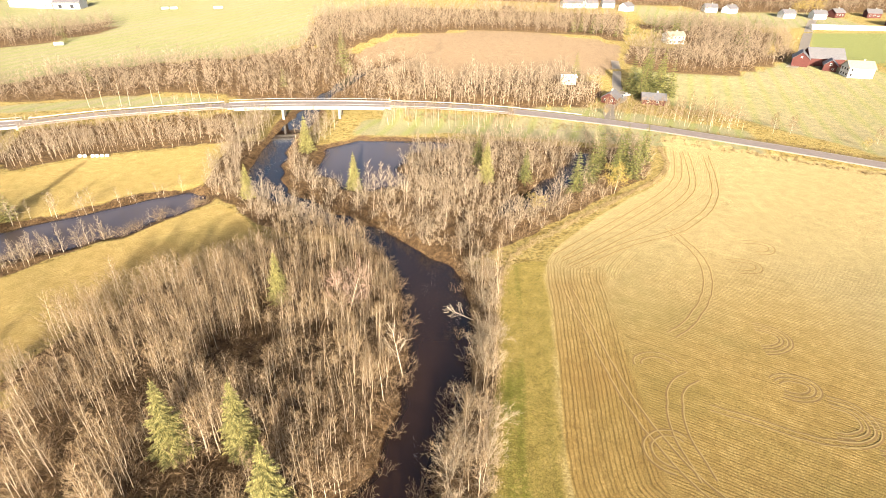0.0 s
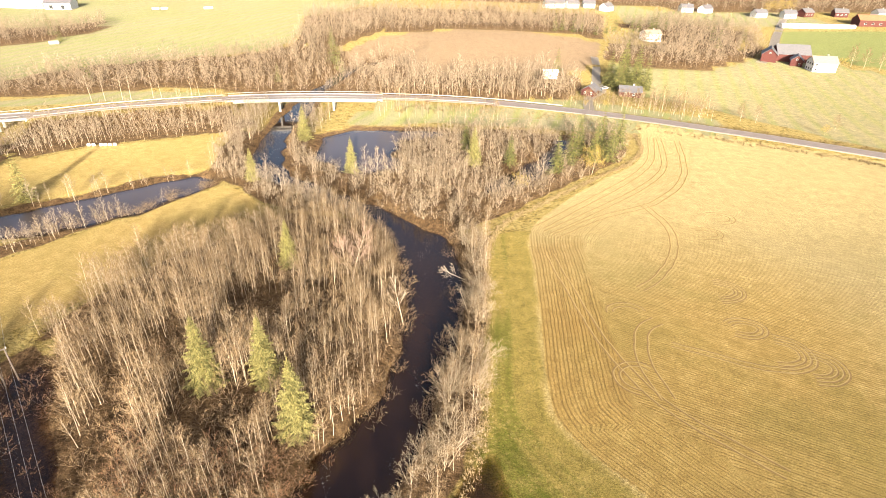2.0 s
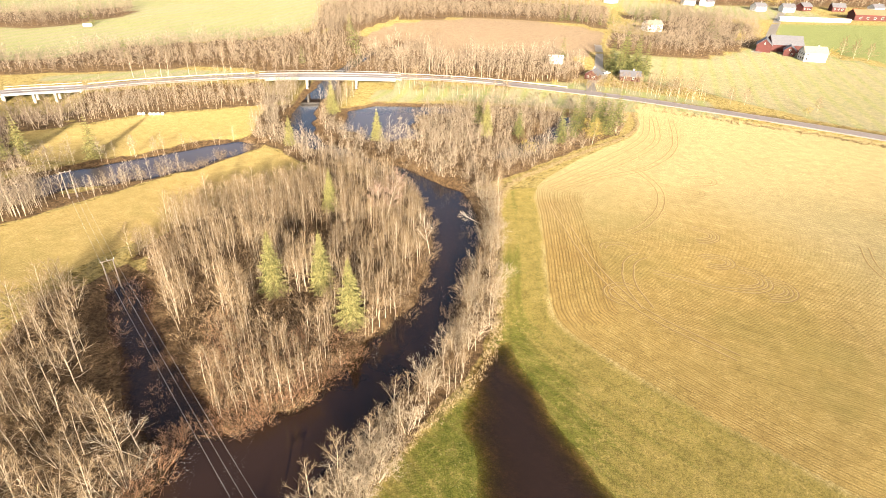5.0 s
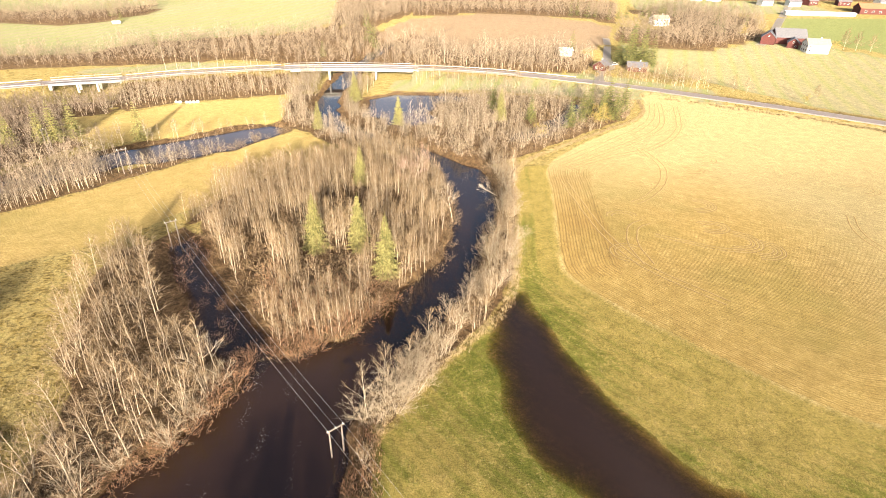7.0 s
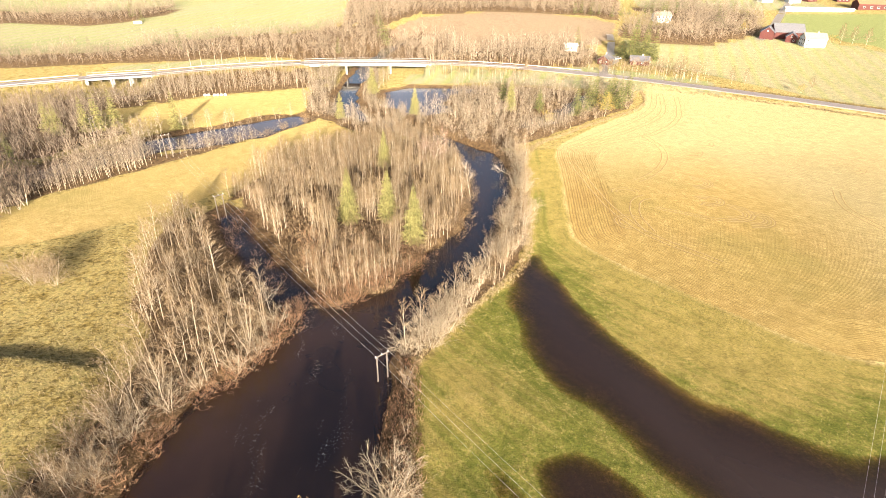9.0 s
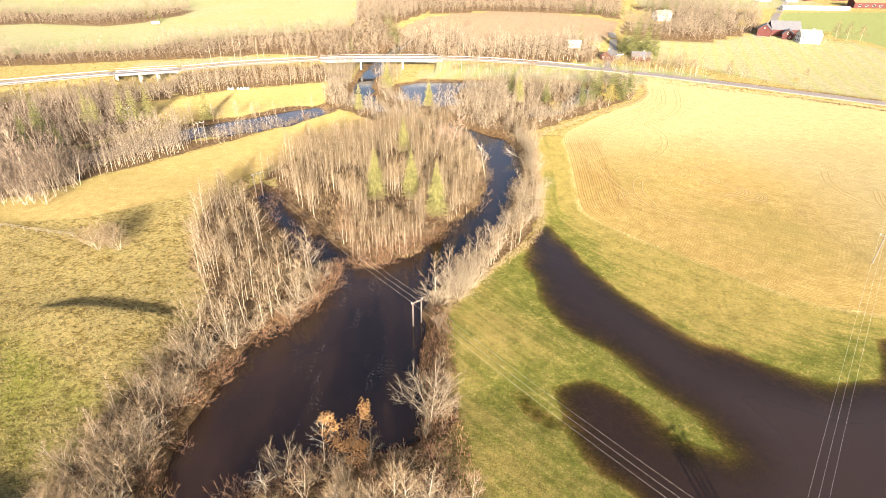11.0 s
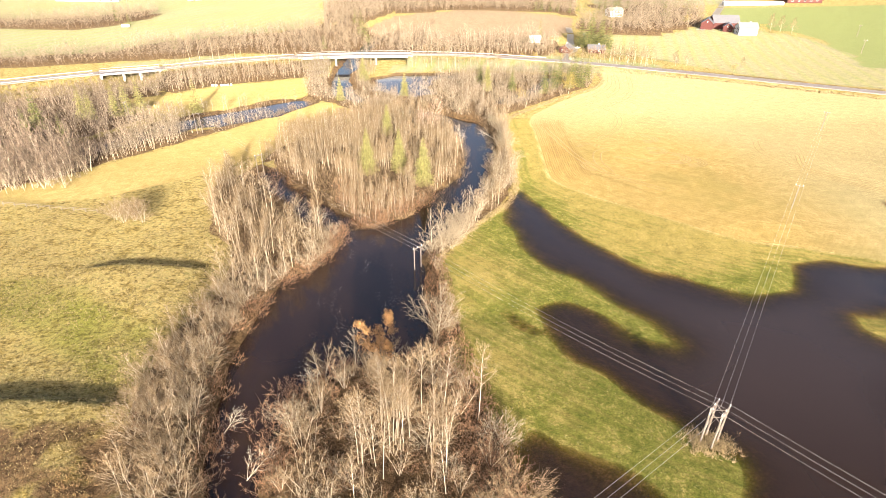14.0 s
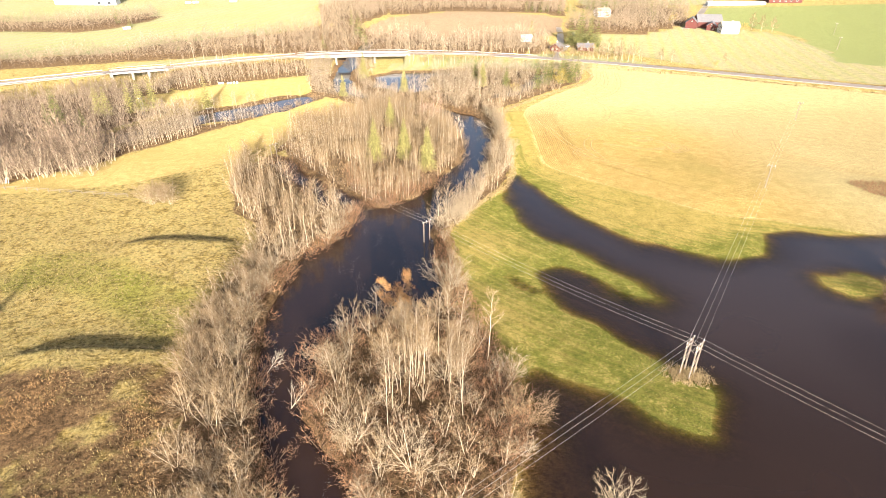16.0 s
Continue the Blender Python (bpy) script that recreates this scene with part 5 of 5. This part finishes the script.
def cable(a, b, sag, side):
    """Three sagging wires between two poles."""
    across = (b - a).cross(Vector((0, 0, 1))).normalized()
    for c in (-side, 0, side):
        pts = [a.lerp(b, t) + across * c + Vector((0, 0, 0.25 - sag * 4 * t * (1 - t))) for t in np.linspace(0, 1, 15)]
        soup = Soup()
        soup.tube([tuple(p) for p in pts], [0.012] * len(pts), 4)
        tagged(part("power_cable", mesh_of("power_cable", *soup.arrays(), WIRE), WIRE), "thin grey power cable strung between poles", "cable", "power cables")


cable(pole_c, pole_b, 0.8, 1.2)
cable(pole_b, pole_a, 1.2, 1.2)
cable(pole_a, pylon, 1.0, 1.2)
cable(pylon, Vector((72, -114, 5.8)), 1.2, 1.3)
cable(pylon, pole_d, 1.4, 1.0)
cable(pole_d, pole_e, 1.2, 0.8)
cable(pylon, Vector((-50, -97, 6.2)), 0.6, 0.9)


# ---- buildings ----
def building(name, x, y, turn, long, wide, eaves, ridge, wall_mat, roof_mat, label, windows=(), chimney=True, category="house"):
    """A gabled house with its walls, roof, chimney and windows. windows: (face, along, up, width, height); face 0, 1 long sides, 2, 3 gables."""
    root = tagged(new(name), label, category)
    root.matrix_basis = pose(x, y, height(x, y) - 0.3, 0, 0, turn)
    a, b = long / 2, wide / 2
    bm = bmesh.new()
    ends = [[bm.verts.new(v) for v in ((s * a, -b, 0), (s * a, b, 0), (s * a, b, eaves), (s * a, 0, ridge), (s * a, -b, eaves))] for s in (-1, 1)]
    bm.faces.new(ends[0][::-1])
    bm.faces.new(ends[1])
    for k in range(5):
        bm.faces.new((ends[0][k], ends[0][(k + 1) % 5], ends[1][(k + 1) % 5], ends[1][k]))
    bmesh.ops.recalc_face_normals(bm, faces=bm.faces)
    part("wall", bm, wall_mat, root)
    slope = (ridge - eaves) / b
    over = 0.5
    for s in (-1, 1):
        bm = bmesh.new()
        low = [(e, s * (b + over), eaves - over * slope + u) for e in (-a - over, a + over) for u in (0.02, 0.24)]
        top = [(e, 0, ridge + u) for e in (-a - over, a + over) for u in (0.02, 0.24)]
        v = [bm.verts.new(p) for p in low + top]
        for f in ((0, 1, 3, 2), (4, 6, 7, 5), (0, 4, 5, 1), (2, 3, 7, 6), (1, 5, 7, 3), (0, 2, 6, 4)):
            bm.faces.new([v[k] for k in f])
        bmesh.ops.recalc_face_normals(bm, faces=bm.faces)
        part("roof", bm, roof_mat, root)
    if chimney:
        bm = bmesh.new()
        box(bm, (a * 0.3, 0.3, ridge + 0.3), (0.8, 0.6, 1.5))
        part("chimney", bm, CONCRETE, root)
    for face, at, up, w, h in windows:
        bm, pane = bmesh.new(), bmesh.new()
        spot, size, thin = {0: ((at, -b, up), (w, 0.12, h), (w - 0.25, 0.16, h - 0.25)), 1: ((at, b, up), (w, 0.12, h), (w - 0.25, 0.16, h - 0.25)),
                            2: ((-a, at, up), (0.12, w, h), (0.16, w - 0.25, h - 0.25)), 3: ((a, at, up), (0.12, w, h), (0.16, w - 0.25, h - 0.25))}[face]
        box(bm, spot, size)
        box(pane, spot, thin)
        part("pane", pane, GLASS, part("window", bm, PAINT, root))
    return root


two_rows = [(2, at, up, 1.3, 1.4) for at in (-2.6, 0, 2.6) for up in (1.8, 4.3)] + [(0, at, up, 1.3, 1.4) for at in (-5,) for up in (1.8, 4.3)]
building("farmhouse", 220, 312, -6, 13, 9, 5.4, 8.4, PAINT, ROOF_TAN, "white wooden farmhouse with a tan roof", two_rows)
building("red_barn", 203, 338, 62, 13, 8.5, 4.6, 8.0, RED, ROOF_DARK, "red wooden barn with a dark roof", ((2, 0, 5.4, 0.9, 0.9),), False, "barn")
building("red_barn", 217, 340, -8, 19, 12, 4.8, 9.5, RED, ROOF_DARK, "large red barn with a grey roof", ((3, 0, 5.4, 0.9, 0.9),), False, "barn")
building("red_barn", 213.5, 326, 62, 9, 6.5, 3.6, 6.2, RED, ROOF_DARK, "small red wooden annex of the barn", ((2, 0, 3.9, 1.2, 1.2), (2, -1.5, 1.6, 1.0, 1.2)), False, "barn")
building("white_house", 147, 394, 10, 12, 9, 5.2, 7.4, PAINT, ROOF_TAN, "white two-storey house among spruces", [(0, at, up, 1.3, 1.3) for at in (-4, -1, 2, 4.5) for up in (1.7, 4.2)])
building("red_cottage", 71, 250, 60, 8, 6.5, 2.6, 4.8, RED, ROOF_DARK, "small red cottage near the road", ((2, -1.5, 1.6, 1.0, 1.1), (2, 1.5, 1.6, 1.0, 1.1), (0, 0, 1.6, 1.2, 1.1)))
building("brown_cottage", 90, 250, -10, 10, 7, 2.6, 4.6, RED, ROOF_DARK, "dark red cottage behind birches", ((0, -2.5, 1.6, 1.1, 1.1), (0, 1.5, 1.6, 1.1, 1.1)))
building("white_shed", 56, 277, 0, 7, 5, 3.6, 4.4, PAINT, PAINT, "small white shed among birches", ((0, 0, 2.0, 1.0, 1.0),), False, "shed")
for k, (x, y, turn) in enumerate(((101, 545, 10), (110, 548, -20), (123, 550, 15), (140, 555, 0), (153, 538, 40), (229, 541, 0), (246, 538, 30), (310, 512, 0), (330, 520, 20), (285, 515, 10), (360, 518, -10), (395, 516, 10))):
    building("village_house", x, y, turn, 11, 8.5, 4.2, 7.0, PAINT if k < 7 or k % 2 else RED, ROOF_DARK, "distant house of the village", [(0, at, 2.2, 1.4, 1.3) for at in (-3.2, 0, 3.2)])
building("long_red_hall", 362, 472, -4, 34, 12, 5.0, 8.5, RED, simple("red_roof", (0.36, 0.12, 0.06), (0.50, 0.20, 0.11), 1.0, 0.8), "long hall with a red roof", [(0, at, 2.2, 2.0, 1.6) for at in (-12, -6, 0, 6, 12)], False, "hall")
building("low_white_row", 306, 460, -3, 58, 5, 2.6, 3.4, PAINT, PAINT, "long low white building beside the green field", [(0, at, 1.5, 1.6, 1.0) for at in range(-24, 25, 8)], False, "building")
building("white_barn", -345, 474, 2, 34, 11, 4.5, 6.5, PAINT, PAINT, "long white farm building on the hill", [(0, at, 2.0, 1.6, 1.2) for at in (-12, -4, 4, 12)], False, "barn")
building("dark_roofed_barn", -318, 478, 8, 20, 14, 5, 9, PAINT, ROOF_DARK, "white barn with a dark roof on the hill", ((0, -5, 2, 3, 3), (0, 4, 2, 3, 3)), False, "barn")


def bale(x, y, turn, size=1.0):
    bm = bmesh.new()
    cylinder(bm, (-0.65 * size, 0, 0.62 * size), (0.65 * size, 0, 0.62 * size), 0.62 * size, 0.62 * size, 18)
    bmesh.ops.bevel(bm, geom=[e for e in bm.edges if abs(e.verts[0].co.x - e.verts[1].co.x) < 0.01], offset=0.12 * size, segments=2, affect="EDGES")
    ob = tagged(part("wrapped_bale", bm, PAINT), "white plastic-wrapped hay bale at the field's edge", "hay bale", "wrapped bales")
    ob.matrix_basis = pose(x, y, height(x, y) - 0.03, 0, 0, turn)


for x, y in ((-121.5, 165.3), (-120, 165.4), (-117.4, 165.5), (-116, 165.6), (-114.5, 165.8), (-113.0, 166.1)):
    bale(x, y, rng.uniform(0, 40), 0.8)
for x, y, n in ((-245, 484, 3), (-238, 485, 3), (-203, 489, 4), (-244, 342, 3)):
    for k in range(n):
        bale(x + 1.6 * k, y + 0.6 * k, rng.uniform(0, 60), 1.6)


# ---- fences ----
def fence(a, b, n, label, rails=2, high=1.1, mat=POLE_WOOD):
    root = tagged(new("fence"), label, "fence")
    a, b = np.array(a, float), np.array(b, float)
    tops = []
    for t in np.linspace(0, 1, n):
        x, y = a * (1 - t) + b * t
        z = height(x, y)
        bm = bmesh.new()
        box(bm, (x, y, z + high / 2 - 0.1), (0.14, 0.14, high + 0.2))
        part("post", bm, mat, root)
        tops.append((x, y, z))
    for k in range(rails):
        soup = Soup()
        soup.tube([(x, y + 0.1, z + high * (0.9 - 0.4 * k)) for x, y, z in tops], [0.05] * n, 4)
        part("rail", mesh_of("rail", *soup.arrays(), mat), mat, root)


fence((-150, 34), (-106, 25.5), 14, "old grey wooden rail fence in the pasture")
for x0, y0, x1, y1 in ((0, 206.5, 34, 203), (36, 203, 74, 198.5)):
    fence((x0, y0), (x1, y1), 12, "pale wooden fence below the road", 1, 1.3)


# ---- wheel tracks in the stubble ----
RUT = simple("pressed_stubble", (0.12, 0.078, 0.028), (0.22, 0.148, 0.058), 1.2, 0.95)
RIDGE = simple("raised_straw", (0.23, 0.17, 0.066), (0.36, 0.275, 0.115), 1.2, 0.95)
for m in (RUT, RIDGE):
    m.node_tree.nodes["Principled BSDF"].inputs["Diffuse Roughness"].default_value = 1.0


def wheel_track(pts, ruts=(-0.95, 0.95), wide=0.26):
    """Wheel ruts pressed into the stubble along a curve, each with a low ridge of straw thrown up beside it."""
    line = smooth_line([(x, y, 0) for x, y in pts], 0.8)[:, :2]
    way = np.gradient(line, axis=0)
    way /= np.linalg.norm(way, axis=1)[:, None] + 1e-9
    side = np.stack([-way[:, 1], way[:, 0]], 1)
    n = len(line)
    i = np.arange(n - 1)
    root = tagged(new("wheel_track"), "curved tractor wheel track in the stubble", "wheel track", kind="structure")
    for name, mat, shift, w, lift in (("rut", RUT, 0.0, wide, 0.03), ("ridge", RIDGE, wide * 0.9, wide * 0.7, 0.06)):
        soup = Soup()
        for off in ruts:
            wave = 0.25 * (waves(line * 3, 5) - 0.5)
            p = np.concatenate([line + side * (off + shift + wave)[:, None] + side * k * w / 2 for k in (-1, 1)])
            v = np.concatenate([p, (terrain(p[:, 0], p[:, 1]) + lift)[:, None]], 1)
            soup.add(v, np.concatenate([np.stack([i + n, i + 1 + n, i + 1], 1)[:, ::-1], np.stack([i + n, i + 1, i], 1)[:, ::-1]]))
        part(name, mesh_of(name, *soup.arrays(), mat, True), mat, root)


def turn_track(x, y, radius, start, end, squash=0.7):
    a = np.radians(np.linspace(start, end, 14))
    return [(x + radius * math.cos(k), y + radius * squash * math.sin(k)) for k in a]


for pts, ruts in (([(56, 126), (58.5, 111), (55, 98), (48, 87.5), (42, 82)], (-0.9, 0.9)),
                  (turn_track(58, 82, 5.2, -95, 80), (-1.1, -0.4, 0.5, 1.2)), (turn_track(60.5, 62, 5.2, -110, 75, 0.8), (-1.4, -0.5, 0.4, 1.3)), (turn_track(65, 58.5, 4.6, -110, 80, 0.8), (-1.2, -0.3, 0.6, 1.4)),
                  ([(61.3, 57.4), (55, 58.3), (48, 61.5), (42, 64)], (-0.6, 0.6)), ([(41.9, 71), (38.5, 68.5), (36.7, 64.8), (35.4, 58), (36.5, 50)], (-1.3, 1.1)),
                  (turn_track(36.5, 74, 3.4, 0, 190), (-0.6, 0.7)), (turn_track(33, 55, 3.6, 40, 260, 1.0), (-0.5, 0.6)), (turn_track(67, 108, 3.6, -120, 130), (-0.7, 0.7)), (turn_track(74, 117, 4.0, -100, 120), (-0.7, 0.7)),
                  (turn_track(58, 69, 3.4, -140, 140), (-0.9, 0.0, 0.9)), ([(79, 186), (70, 160), (56, 141), (34, 119), (25, 110)], (-1.1, 1.1)), ([(88, 183), (77, 148), (61, 127), (42, 116), (28, 105)], (-0.9, 0.9)),
                  ([(82, 186), (73, 155), (59, 136), (38, 117), (26, 107)], (-0.9, 0.9)), ([(25, 96), (27, 80), (30, 62), (36, 48), (48, 36)], (-0.9, 0.9)), ([(98, 78), (94, 66), (98, 52), (112, 40)], (-0.9, 0.9)),
                  ([(104, 62), (100, 50), (107, 38), (122, 28)], (-1.2, 0.0, 1.2)), (turn_track(112, 96, 5, -90, 120), (-0.8, 0.8))):
    wheel_track(pts, ruts)


# ---- lanes and parked cars ----
GRAVEL = simple("gravel", (0.20, 0.175, 0.145), (0.32, 0.285, 0.24), 0.8, 0.95, 0.02)


def lane(pts, wide, label):
    line = smooth_line([(x, y, 0) for x, y in pts], 2.0)[:, :2]
    way = np.gradient(line, axis=0)
    way /= np.linalg.norm(way, axis=1)[:, None]
    side = np.stack([-way[:, 1], way[:, 0]], 1)
    soup = Soup()
    p = np.concatenate([line + side * wide * k for k in (-0.5, -0.17, 0.17, 0.5)])
    v = np.concatenate([p, (terrain(p[:, 0], p[:, 1]) + 0.06)[:, None]], 1)
    n = len(line)
    i = np.arange(n - 1)
    soup.add(v, np.concatenate([np.concatenate([np.stack([i + a * n, i + (a + 1) * n, i + (a + 1) * n + 1], 1)[:, ::-1], np.stack([i + a * n, i + (a + 1) * n + 1, i + a * n + 1], 1)[:, ::-1]]) for a in range(3)]))
    tagged(part("lane", mesh_of("lane", *soup.arrays(), GRAVEL, True), GRAVEL), label, "lane", kind="structure")


lane([(64, 217), (66, 232), (70, 244), (78, 256), (80, 275), (86, 300), (90, 322)], 4.5, "gravel drive to the cottages")
lane([(194, 329), (206, 345), (226, 376), (248, 414), (266, 444), (300, 500), (330, 540)], 6.0, "pale farm lane to the village")


def car(x, y, turn, colour, label):
    root = tagged(new("car"), label, "car", "parked cars")
    root.matrix_basis = pose(x, y, height(x, y) + 0.05, 0, 0, turn)
    bm = bmesh.new()
    box(bm, (0, 0, 0.62), (4.3, 1.75, 0.62))
    bmesh.ops.bevel(bm, geom=bm.edges[:], offset=0.14, segments=2, affect="EDGES")
    part("body", bm, colour, root)
    bm = bmesh.new()
    box(bm, (-0.2, 0, 1.18), (2.3, 1.5, 0.55))
    for v in bm.verts:
        if v.co.z > 1.2:
            v.co.x, v.co.y = -0.2 + (v.co.x + 0.2) * 0.72, v.co.y * 0.86
    bmesh.ops.bevel(bm, geom=bm.edges[:], offset=0.07, segments=2, affect="EDGES")
    part("cabin", bm, GLASS, root, "dark car windows")
    bm = bmesh.new()
    box(bm, (-0.2, 0, 1.47), (1.6, 1.26, 0.06))
    part("roof", bm, colour, root)
    for a in (-1.35, 1.35):
        for c in (-0.8, 0.8):
            bm = bmesh.new()
            cylinder(bm, (a, c - 0.1, 0.32), (a, c + 0.1, 0.32), 0.32, 0.32, 14)
            part("wheel", bm, ROOF_DARK, root)


car(80.5, 259, 30, PAINT, "white car parked by the cottages")
car(77.5, 256, 70, simple("grey_car_paint", (0.18, 0.19, 0.20), (0.26, 0.27, 0.28), 1.0, 0.3), "grey car parked by the cottages")
